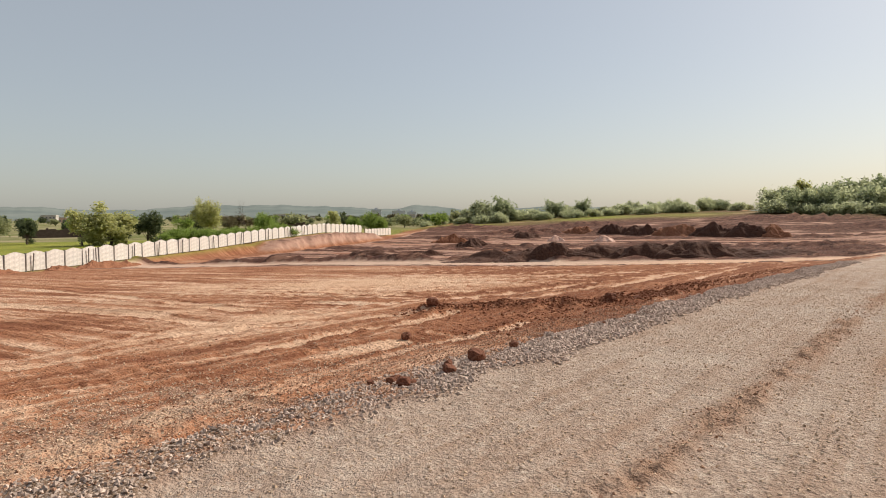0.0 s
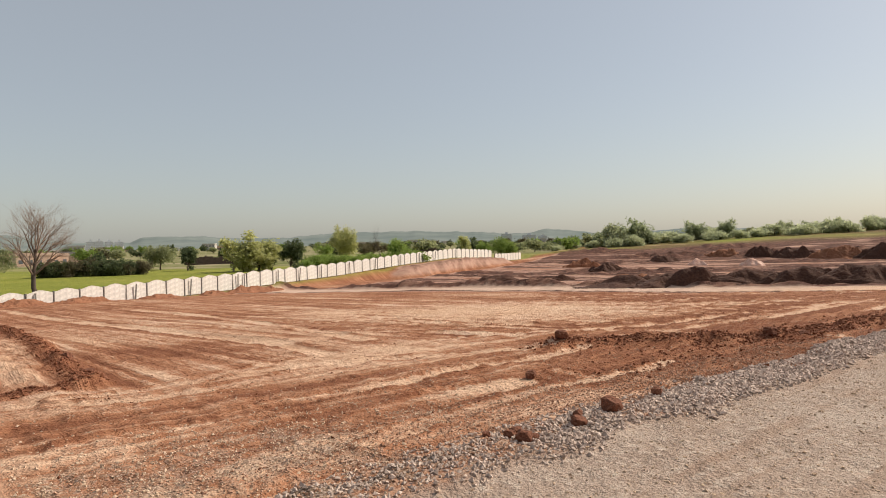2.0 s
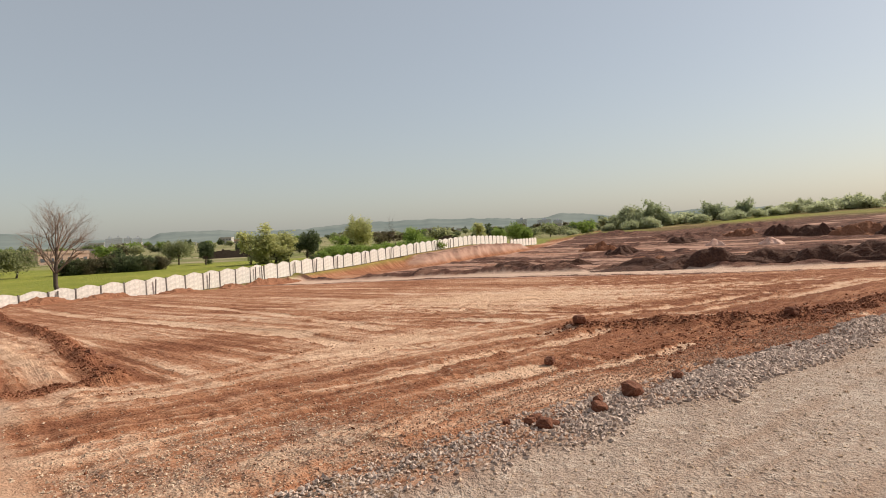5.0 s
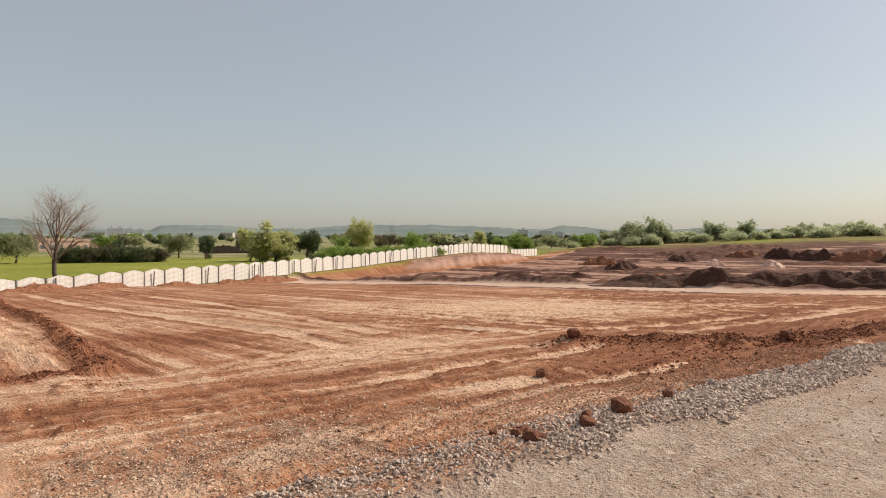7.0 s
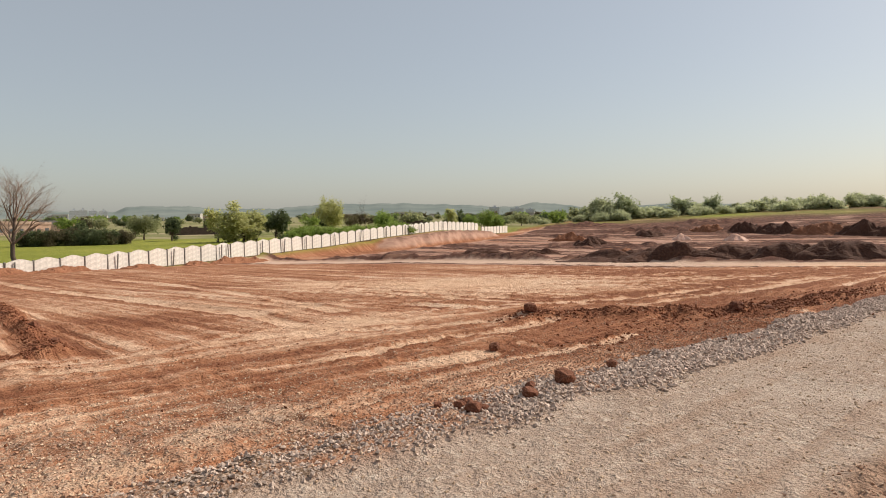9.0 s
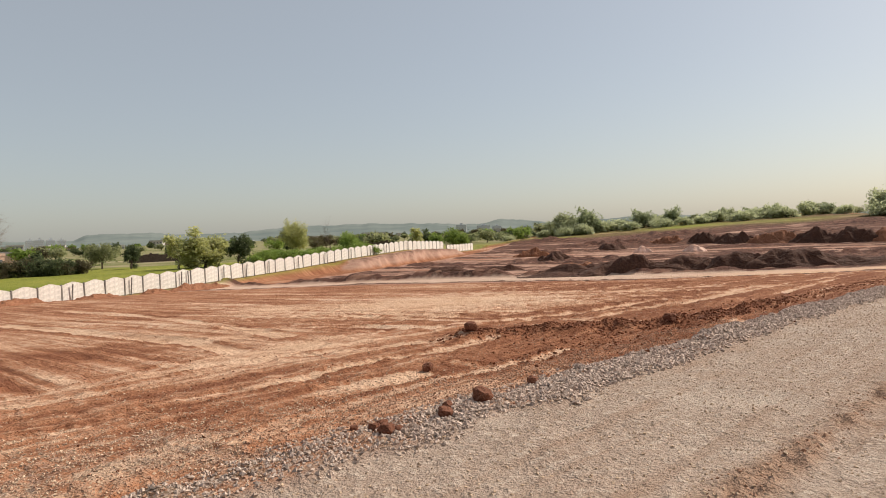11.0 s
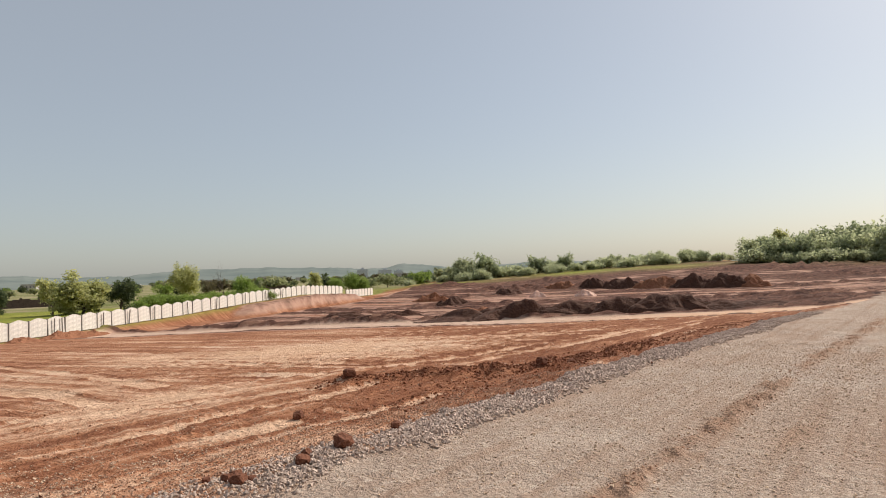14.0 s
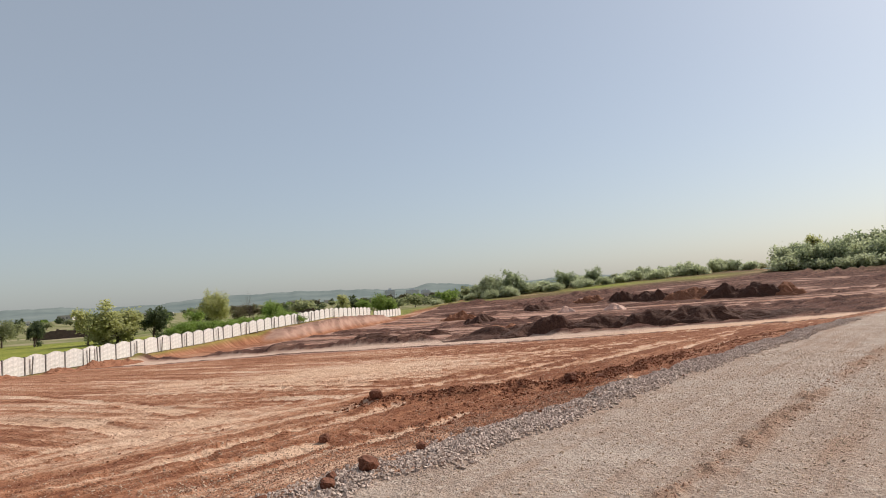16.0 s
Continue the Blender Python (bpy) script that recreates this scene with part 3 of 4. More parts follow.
# ---- the ground, one sheet to the horizon ----
def build_ground():
    cx, cy = 0.7, 0.3
    angles = np.concatenate([np.arange(-52, 52, 0.19), np.arange(52, 308, 4.0)])
    radii = [0.01, 0.35]
    while radii[-1] < 4800:
        now = radii[-1]
        radii.append(now * float(np.select([now < 2.2, now < 40, now < 70, now < 150, now < 260], [1.06, 1.008, 1.010, 1.006, 1.012], 1.05)))
    radii = np.array(radii)
    aa, rr = np.meshgrid(np.radians(angles), radii)
    x, y = cx + rr * np.sin(aa), cy + rr * np.cos(aa)
    z, cover, land, zone = lay(x.ravel(), y.ravel())
    verts = np.stack([x.ravel(), y.ravel(), z], 1)
    n, m = len(radii), len(angles)
    i, j = np.meshgrid(np.arange(n - 1), np.arange(m), indexing="ij")
    j2 = (j + 1) % m
    faces = np.stack([i * m + j, (i + 1) * m + j, (i + 1) * m + j2, i * m + j2], -1).reshape(-1, 4)[:, ::-1]
    me = mesh_from("ground", verts, faces, EARTH, True)
    col = me.color_attributes.new("cover", "FLOAT_COLOR", "POINT")
    col.data.foreach_set("color", cover.astype(np.float32).ravel())
    col = me.color_attributes.new("land", "FLOAT_COLOR", "POINT")
    col.data.foreach_set("color", land.astype(np.float32).ravel())
    strip = me.attributes.new("strip", "FLOAT_VECTOR", "POINT")
    xr, yr = x.ravel(), y.ravel()
    strip.data.foreach_set("vector", np.stack([0.74 * xr - 0.67 * yr, 0.67 * xr + 0.74 * yr, zone], -1).astype(np.float32).ravel())
    return tagged(new("ground", me), "graded red earth site with a gravel road and green field", "ground", kind="structure")


build_ground()


# ---- precast concrete fence ----
def build_fence():
    """The fence: posts, and between them an arched panel over three slabs."""
    L, yaw = math.hypot(*FENCE_STEP), math.degrees(math.atan2(FENCE_STEP[1], FENCE_STEP[0]))
    fence = tagged(new("fence"), "whitish precast concrete fence with arched panels and grey posts", "fence")
    fence.location = (*FENCE_0, float(fence_top(0)) - 1.6)
    slab = bpy.data.meshes.new("slab")
    bm = box(bmesh.new(), 0.056, L - 0.056, -0.025, 0.025, 0.0, 0.416, 0.008)
    bm.to_mesh(slab)
    bm.free()
    slab.materials.append(CONCRETE)
    bm, rows = bmesh.new(), []
    for i in range(11):
        f = i / 10
        top = 0.204 + 0.24 * (1 - abs(2 * f - 1) ** 1.25)
        xx = 0.056 + f * (L - 0.112)
        rows.append([bm.verts.new((xx, yy, zz)) for yy, zz in ((-0.025, 0.0), (-0.025, top), (0.025, top), (0.025, 0.0))])
    for p, q in zip(rows, rows[1:]):
        for c in range(4):
            bm.faces.new((p[c], p[(c + 1) % 4], q[(c + 1) % 4], q[c]))
    bm.faces.new(rows[0])
    bm.faces.new(rows[-1][::-1])
    bmesh.ops.recalc_face_normals(bm, faces=bm.faces)
    arched = bpy.data.meshes.new("panel")
    bm.to_mesh(arched)
    bm.free()
    arched.materials.append(CONCRETE)
    post = bpy.data.meshes.new("post")
    bm = box(bmesh.new(), -0.055, 0.055, -0.075, 0.075, -0.6, 1.13, 0.012)
    bm.to_mesh(post)
    bm.free()
    post.materials.append(POST)
    rng, back = random.Random(4), Matrix.Translation(fence.location).inverted()
    for k in range(-14, 58):
        if k == 48:
            continue
        x, y = FENCE_0[0] + k * FENCE_STEP[0], FENCE_0[1] + k * FENCE_STEP[1]
        rise = math.degrees(math.atan2(float(fence_top(k + 1) - fence_top(k)), L)) * 0.5
        m = back @ pose(x, y, float(fence_top(k)) - 1.12, rng.uniform(-1.5, 1.5), -rise, yaw)
        ob = part("post", post, None, fence, "weathered grey concrete post")
        ob.matrix_basis = m
        panel = part("panel", arched, None, fence)
        panel.matrix_basis = m @ Matrix.Translation((0, 0, 0.846))
        for n in range(3):
            sl = part("slab", slab, None, panel)
            sl.location = (0, 0.004 * (n % 2), -0.42 * (n + 1))


build_fence()


def fence_stake(k, tilt, n):
    x, y = FENCE_0[0] + k * FENCE_STEP[0] + 0.16, FENCE_0[1] + k * FENCE_STEP[1] - 0.05
    z = float(fence_top(k))
    ob = new("fence_stake", STAKE)
    ob.matrix_basis = pose(x, y, z - 0.75, tilt, 2 - n % 3, 72)
    return tagged(ob, "thin dark stake leaning against the concrete fence", "stake", "stakes along the fence")


_bm = box(bmesh.new(), -0.045, 0.045, -0.045, 0.045, -1.3, 0.72, 0.01)
STAKE = bpy.data.meshes.new("fence_stake")
_bm.to_mesh(STAKE)
_bm.free()
STAKE.materials.append(POST)
for n, k in enumerate((8.3, 11.3, 11.75, 16.25, 18.3, 21.4, 24.6, 28.3, 1.3, 5.4, 14.35, 31.4, 34.3, 38.6)):
    fence_stake(k, 4 - 3 * (n % 3), n)


# ---- heaps of earth ----
def lumpy(name, rx, ry, h, mat, seed, label, category, group, x, y, turn=0, sink=0.15, rings=26, cols=56, rough=0.42):
    """A heap that rests on the ground, with a broken outline."""
    rng = np.random.RandomState(seed)
    ph = rng.rand(6) * 6.28
    f = np.linspace(0, 1, rings)
    t = np.linspace(0, 2 * np.pi, cols, endpoint=False)
    ff, tt = np.meshgrid(f, t, indexing="ij")
    wob = 1 + 0.13 * np.sin(2 * tt + ph[0]) + 0.09 * np.sin(3 * tt + ph[1]) + 0.06 * np.sin(7 * tt + ph[2])
    lx, ly = rx * ff * wob * np.cos(tt), ry * ff * wob * np.sin(tt)
    lz = h * (np.cos(np.pi * np.clip(ff, 0, 1)) * 0.5 + 0.5) ** 0.7
    size = max(min(rx, ry), 0.2)
    n = fbm(lx + seed * 3.1, ly - seed * 1.7, size * 0.55, 4, seed)
    lz = lz + rough * h * n * (0.25 + 0.75 * np.sin(np.pi * np.clip(ff, 0, 0.98)))
    c, s = math.cos(radians(turn)), math.sin(radians(turn))
    gx, gy = x + lx * c - ly * s, y + lx * s + ly * c
    gz = lay(gx.ravel(), gy.ravel())[0].reshape(gx.shape)
    base = height(x, y)
    edge = np.clip((1 - ff) * 6, 0, 1)
    z = gz - base + np.maximum(lz, 0.02) * edge - sink * (1 - edge)
    verts = np.stack([(gx - x).ravel(), (gy - y).ravel(), z.ravel()], 1)
    i, j = np.meshgrid(np.arange(rings - 1), np.arange(cols), indexing="ij")
    j2 = (j + 1) % cols
    faces = np.stack([i * cols + j, (i + 1) * cols + j, (i + 1) * cols + j2, i * cols + j2], -1).reshape(-1, 4)
    ob = new(name, mesh_from(name, verts, faces, mat, False))
    ob.location = (x, y, base)
    return tagged(ob, label, category, group)


DARK_HEAPS = [  # bearing, distance, half width, height
    (11.2, 48, 2.0, 0.35), (14.9, 48, 1.9, 0.75), (18.0, 48, 2.4, 0.85), (20.2, 49, 2.2, 0.75), (22.4, 48, 2.4, 0.9),
    (26.6, 48, 3.0, 0.9), (29.4, 49, 2.8, 0.42), (32.4, 49, 2.8, 0.38), (8.0, 49, 2.6, 0.28), (24.4, 49, 2.0, 0.55), (13.0, 49, 1.6, 0.5),
]
for n, (az, far, wide, high) in enumerate(DARK_HEAPS):
    x, y = spot(az, far)
    lumpy("earth_mound", wide * 1.15, wide * 0.7, high * 1.25, HEAP, 200 + n, "dark brown heap of dug earth beside the haul track", "dirt heap",
          "heaps along the haul track", x, y, -az, rough=0.26)
FAR_HEAPS = [
    (5.4, 118, 3.4, 1.5), (7.4, 100, 3.0, 0.7), (12.0, 132, 4.0, 1.1), (16.6, 140, 3.0, 1.3), (19.6, 138, 3.4, 1.6), (21.8, 136, 5.0, 1.7), (24.6, 134, 5.0, 1.9),
    (27.2, 132, 5.2, 2.2), (29.6, 131, 5.0, 2.4), (31.6, 130, 4.0, 1.8), (3.0, 75, 2.6, 0.6), (-2.0, 78, 3.4, 0.5), (9.5, 70, 3.0, 0.55), (13.0, 66, 3.4, 0.6),
]
for n, (az, far, wide, high) in enumerate(FAR_HEAPS):
    x, y = spot(az, far)
    lumpy("spoil_mound", wide, wide * 0.55, high, HEAP if n % 3 else SPOIL, 240 + n, "long heap of dark reddish spoil on the dug site", "dirt heap",
          "spoil heaps across the site", x, y, -az)
for n, (k, off, wide, high) in enumerate(((11.6, 1.6, 4.6, 0.55), (0.5, 1.4, 3.0, 0.5), (2.6, 1.6, 2.6, 0.4), (9.0, 1.5, 2.2, 0.4), (-2.5, 1.8, 3.0, 0.4), (6.0, 1.5, 2.4, 0.3))):
    L = math.hypot(*FENCE_STEP)
    x = FENCE_0[0] + k * FENCE_STEP[0] + off * FENCE_STEP[1] / L
    y = FENCE_0[1] + k * FENCE_STEP[1] - off * FENCE_STEP[0] / L
    lumpy("soil_mound", wide, 0.9, high, SPOIL, 290 + n, "low ridge of red soil pushed against the concrete fence", "dirt heap", "soil ridges by the fence", x, y,
          math.degrees(math.atan2(FENCE_STEP[1], FENCE_STEP[0])), rough=0.4)
for n, (az, far, wide, high) in enumerate(((14.65, 121, 1.7, 1.1), (18.7, 119, 2.0, 1.2))):
    x, y = spot(az, far)
    lumpy("sand_pile", wide, wide * 0.7, high, SAND, 280 + n, "small pale pinkish sand pile among dark spoil", "sand pile", "sand piles", x, y, -az, rough=0.18)


# ---- trees and bushes ----
def tube(verts, faces, path, radii, sides=6):
    """Adds a tapered tube along a path to vertex and face lists."""
    start = len(verts)
    for n, (p, r) in enumerate(zip(path, radii)):
        d = (path[min(n + 1, len(path) - 1)] - path[max(n - 1, 0)]).normalized()
        side = d.cross(Vector((0.3, 0.9, 0.1))).normalized()
        up = d.cross(side)
        for c in range(sides):
            t = 2 * math.pi * c / sides
            verts.append(p + side * (r * math.cos(t)) + up * (r * math.sin(t)))
    for n in range(len(path) - 1):
        for c in range(sides):
            a, b = start + n * sides + c, start + n * sides + (c + 1) % sides
            faces.append((a, b, b + sides, a + sides))


def grow(rng, verts, faces, p, d, length, r, level, tips, spread, lift, sides=6):
    """A limb that bends, and its side limbs."""
    path, radii = [p.copy()], [r]
    steps = 5 if level > 1 else 4
    for n in range(steps):
        d = (d + Vector((rng.gauss(0, 0.13), rng.gauss(0, 0.13), rng.gauss(lift, 0.08)))).normalized()
        p = p + d * (length / steps)
        path.append(p.copy())
        radii.append(r * (1 - 0.55 * (n + 1) / steps))
        if level > 0 and n >= 1:
            for _ in range(2 if n > 1 else 1):
                turn = Vector((rng.gauss(0, 1), rng.gauss(0, 1), rng.gauss(0.1, 0.5))).normalized()
                side = (d + turn * spread).normalized()
                grow(rng, verts, faces, p, side, length * rng.uniform(0.48, 0.72), radii[-1] * 0.6, level - 1, tips, spread, lift, max(3, sides - 1))
    tips.append(p.copy())
    tube(verts, faces, path, radii, sides)


def leaves(rng, centres, count, size, spread):
    """Many small leaf blades in clumps round the centres."""
    c = np.array([tuple(v) for v in centres])
    pick = c[rng.randint(0, len(c), count)]
    pos = pick + rng.normal(0, 1, (count, 3)) * spread
    n = rng.normal(0, 1, (count, 3))
    n[:, 2] += 0.5
    n /= np.linalg.norm(n, axis=1)[:, None]
    t = np.cross(n, rng.normal(0, 1, (count, 3)))
    t /= np.linalg.norm(t, axis=1)[:, None]
    b = np.cross(n, t)
    s = size * rng.uniform(0.55, 1.35, (count, 1))
    verts = np.stack([pos - t * s, pos + b * s * 0.5, pos + t * s, pos - b * s * 0.5], 1).reshape(-1, 3)
    return verts, np.arange(count * 4).reshape(-1, 4)


def clumps(rng, crown, h, low, number):
    """Clump centres in an uneven crown of that half width and height."""
    out = []
    foot = 0.35 if low > 0.08 * h else 0.16
    lobes = [(rng.uniform(-0.55, 0.55), rng.uniform(-0.55, 0.55), rng.uniform(foot, 0.78), rng.uniform(0.35, 0.6)) for _ in range(9)]
    while len(out) < number:
        lx, ly, lz, lr = lobes[rng.randint(len(lobes))]
        v = rng.normal(0, 1, 3)
        v *= lr * rng.uniform(0.35, 1.05) / np.linalg.norm(v)
        q = np.array([lx + v[0], ly + v[1], lz + v[2] * 0.75])
        if 0.0 < q[2] < 1.15:
            out.append((q[0] * crown, q[1] * crown, low + q[2] * (h - low)))
    return out


def make_tree(seed, h, crown, leaf, label, low=0.3, count=2600, size=0.16, name="tree", bark=None, trunk=0.16, tight=0.32):
    """A tree of that height and crown half width: trunk with limbs, and a crown of leaves."""
    rng, nr = random.Random(seed), np.random.RandomState(seed)
    ob = tagged(new(name), label, "bush" if name == "bush" else "tree")
    cl = clumps(nr, crown, h, low * h, 90)
    verts, faces = [], []
    top = Vector((rng.uniform(-0.2, 0.2), rng.uniform(-0.2, 0.2), low * h + 0.25 * (h - low * h)))
    stems = 1 if name == "tree" else 4
    for _ in range(stems):
        foot = Vector((rng.uniform(-0.2, 0.2), rng.uniform(-0.2, 0.2), -0.15)) if stems > 1 else Vector((0, 0, -0.2))
        mid = foot.lerp(top, 0.5) + Vector((rng.uniform(-0.15, 0.15), rng.uniform(-0.15, 0.15), 0))
        tube(verts, faces, [foot, mid, top], [trunk / math.sqrt(stems), trunk * 0.75 / math.sqrt(stems), trunk * 0.55 / math.sqrt(stems)], 7)
    for n in range(16):
        q = Vector(cl[n * 5])
        mid = top.lerp(q, 0.5) + Vector((0, 0, -0.08 * h))
        tube(verts, faces, [top - Vector((0, 0, 0.25 * (n % 4) * top.z * 0.4)), mid, q], [trunk * 0.35, trunk * 0.2, 0.015], 4)
    part("trunk", mesh_from("trunk", verts, faces, bark or BARK, True), None, ob)
    v, f = leaves(nr, cl, count, size, crown * tight * 0.42)
    v[:, 2] = np.maximum(v[:, 2], 0.05)
    part("crown", mesh_from("crown", v, f, leaf), None, ob)
    return ob


def set_at(ob, az, far, scale=1.0, turn=0.0, sink=0.05, wide=1.0):
    x, y = spot(az, far)
    ob.matrix_basis = pose(x, y, height(x, y) - sink, 0, 0, turn) @ Matrix.Diagonal((scale * wide, scale * wide, scale, 1))
    return ob


def again(ob, az, far, scale=1.0, turn=0.0, wide=1.0, label=""):
    c = copy_thing(ob, Matrix.Identity(4))
    set_at(c, az, far, scale, turn, 0.05, wide)
    return tagged(c, label)


# trees at the edge of the field
willow = set_at(make_tree(11, 5.6, 2.3, LEAF_YELLOW, "yellow-green spring tree with a full crown by the field", 0.03, 11000, 0.17), -22.4, 100, 1.0, 20, 0.05, 1.55)
slim = set_at(make_tree(12, 5.0, 1.7, LEAF_YELLOW, "thin yellow-green tree with bare limbs by the field", 0.2, 2600, 0.15, bark=BARK_PALE), -24.4, 101, 1.0, 80)
tall = set_at(make_tree(13, 7.2, 2.8, LEAF_YELLOW, "tall pale green tree with a rounded airy crown", 0.15, 6500, 0.19, bark=BARK_PALE), -15.07, 140, 1.0, 0)
dark = set_at(make_tree(14, 4.3, 1.8, LEAF_DARK, "dark green dense tree at the field's edge", 0.02, 5600, 0.15), -19.65, 98, 1.0, 50)
small_dark = again(dark, -27.9, 112, 0.8, 140, 0.95)
again(dark, -21.3, 101, 0.52, 190, 1.0, "low dark green bush beside a spring tree")
orchard = set_at(make_tree(15, 3.9, 2.5, LEAF_GREEN, "low spreading green tree beside a bare yard", 0.24, 4600, 0.17), -30.0, 120, 1.0, 0)
again(orchard, -41.2, 105, 1.0, 70)
again(orchard, -47.5, 108, 1.1, 150)
mid_green = set_at(make_tree(16, 4.6, 2.6, LEAF_BRIGHT, "bright green bushy tree beyond the fence", 0.12, 3800, 0.15), -10.4, 128, 1.0, 0)
dry_tree = set_at(make_tree(17, 4.2, 2.0, LEAF_DRY, "thin brownish tree with sparse leaves", 0.2, 1600, 0.13), -13.3, 134, 1.0, 0)
for n, (az, far, sc) in enumerate(((-4.6, 160, 1.05), (-2.9, 165, 0.8), (-1.6, 158, 1.2), (-0.9, 160, 0.95))):
    again(mid_green if n != 0 else slim, az, far, sc, 60 * n)
scrub = set_at(make_tree(18, 2.1, 1.6, LEAF_DRY, "dark dry hedge bush along the field", 0.02, 2600, 0.11, "bush", trunk=0.09), -37.4, 104, 1.0, 0)
scrub_dark = set_at(make_tree(19, 2.3, 1.5, LEAF_DARK, "dark green hedge bush along the field", 0.02, 2800, 0.11, "bush", trunk=0.09), -36.6, 104, 1.0, 0)
rng = random.Random(7)
for n in range(11):
    again((scrub, scrub_dark)[n % 2], -37.9 + n * 0.66, 103 + rng.uniform(-1.5, 1.5), rng.uniform(0.8, 1.25), rng.uniform(0, 360))
low_green = set_at(make_tree(20, 1.7, 1.8, LEAF_BRIGHT, "low bright green shrub behind the fence", 0.02, 2600, 0.12, "bush", trunk=0.06), -17.4, 118, 1.0, 0)
for n in range(16):
    again(low_green, -18.4 + n * 0.66, rng.uniform(108, 130), rng.uniform(0.7, 1.15), rng.uniform(0, 360), 1.2)
again(tall, -47.3, 92, 1.3, 120, 1.15, "large yellow-green spring tree at the field's end")
again(orchard, -43.9, 126, 0.45, 30, 1.2, "small green bush by the village yard")
for az, far, sc in ((-37.6, 103, 1.1), (-34.2, 104, 1.15), (-32.6, 103, 1.05)):
    again(scrub_dark, az, far, sc, 90 * sc, 1.3)
# trees and bushes along the far edge of the site
round_tree = set_at(make_tree(21, 6.4, 4.2, LEAF_PALE, "rounded pale green tree on the far bank", 0.05, 4200, 0.36, trunk=0.16, tight=0.36), 8.2, 198, 1.0, 0)
dark_tree = set_at(make_tree(22, 6.0, 3.6, LEAF_MID, "spreading green tree on the far bank, paled with painted haze", 0.05, 3800, 0.36, trunk=0.16, tight=0.36), 10.2, 200, 1.12, 0)
round_bush = set_at(make_tree(24, 2.6, 3.0, LEAF_PALE, "low pale green bush on the far bank", 0.03, 2200, 0.28, "bush", trunk=0.10, tight=0.36), 9.2, 195, 1.0, 0)
for kind, az, far, sc, wide in ((0, 7.2, 197, 0.8, 1.2), (0, 9.3, 199, 0.95, 1.0), (2, 8.0, 192, 1.0, 1.2), (2, 10.0, 192, 1.1, 1.0), (1, 14.6, 204, 1.0, 1.1), (2, 13.4, 200, 0.9, 1.6), (2, 15.9, 201, 1.0, 1.6),
                                (1, 17.0, 203, 0.98, 0.9), (2, 18.0, 200, 0.9, 1.2), (2, 19.4, 204, 0.8, 1.8), (0, 21.0, 206, 0.72, 0.9), (2, 22.0, 203, 1.1, 1.5), (1, 22.7, 207, 0.62, 1.2), (0, 24.4, 206, 0.74, 1.1),
                                (2, 25.3, 205, 1.2, 1.4), (0, 26.7, 208, 0.72, 1.5), (1, 27.9, 209, 0.6, 1.5), (2, 29.0, 208, 0.9, 1.3), (2, 6.2, 200, 0.8, 1.3), (2, 4.9, 204, 0.7, 1.2), (2, 3.4, 208, 0.7, 1.2),
                                (2, 11.6, 205, 1.2, 1.6), (2, 12.6, 210, 1.2, 1.6), (2, 20.2, 210, 1.2, 1.6), (2, 23.5, 211, 1.2, 1.6), (2, 16.0, 212, 1.3, 1.8)):
    again((round_tree, dark_tree, round_bush)[kind], az, far + 6 * (kind < 2), sc * (0.82 if kind == 2 else 0.84), 47 * az, wide)
# wooded rise at the end of the road
for n in range(30):
    az = 31.9 + (n % 15) * 0.95 + rng.uniform(-0.25, 0.25)
    again((round_tree, dark_tree, round_tree, dark_tree, round_bush)[n % 5], az, 187 + 12 * (n // 15) + rng.uniform(-4, 4), (0.82 + 0.045 * (n % 15)) * (1.0 + 0.22 * (n // 15)), 31 * n, 1.0)
for n in range(9):
    again(round_bush, 31.4 + 1.5 * n, 180 + rng.uniform(-2, 2), rng.uniform(0.8, 1.1), 40 * n, 1.3)
again(slim, 34.0, 194, 1.75, 20, 0.8, "thin half-bare tree rising above the green bushes")


def bare_tree():
    rng = random.Random(31)
    ob = tagged(new("bare_tree"), "leafless pale brown tree with a fan of twigs by the fence", "tree")
    verts, faces, tips = [], [], []
    path = [Vector(p) for p in ((0.34, 0, -0.8), (0.30, 0, 0.2), (0.12, 0.0, 0.8), (-0.14, 0, 1.5), (-0.12, 0, 2.3), (0.0, 0.05, 3.2), (0.06, 0.0, 4.0))]
    tube(verts, faces, path, [0.24, 0.19, 0.165, 0.15, 0.135, 0.10, 0.06], 9)
    part("trunk", mesh_from("trunk", verts, faces, BARK, True), None, ob)
    for n in range(12):
        verts, faces = [], []
        t = 2.4 * n + rng.uniform(-0.3, 0.3)
        f = n / 11
        start = path[4].lerp(path[6], f) if n > 2 else path[4]
        out, up = (1.0 - 0.55 * f), 0.5 + 0.75 * f
        d = Vector((math.cos(t) * out, math.sin(t) * out * 0.8, up)).normalized()
        grow(rng, verts, faces, start, d, rng.uniform(2.0, 2.5) * (1 - 0.15 * f), 0.075 - 0.025 * f, 3 if n % 2 else 2, tips, 0.85, 0.03, 5)
        part("branch", mesh_from("branch", verts, faces, BARK_PALE, True), None, ob)
    return ob


set_at(bare_tree(), -38.6, 59.0, 1.2, 10, 0.0, 0.95)


def dead_tree():
    rng = random.Random(37)
    ob = tagged(new("dead_tree"), "slender leafless dark tree behind the fence", "tree")
    verts, faces, tips = [], [], []
    grow(rng, verts, faces, Vector((0, 0, -0.2)), Vector((0, 0, 1)), 5.2, 0.11, 2, tips, 0.35, 0.05, 6)
    part("trunk", mesh_from("trunk", verts, faces, BARK, True), None, ob)
    return ob


set_at(dead_tree(), -11.98, 118, 0.72)


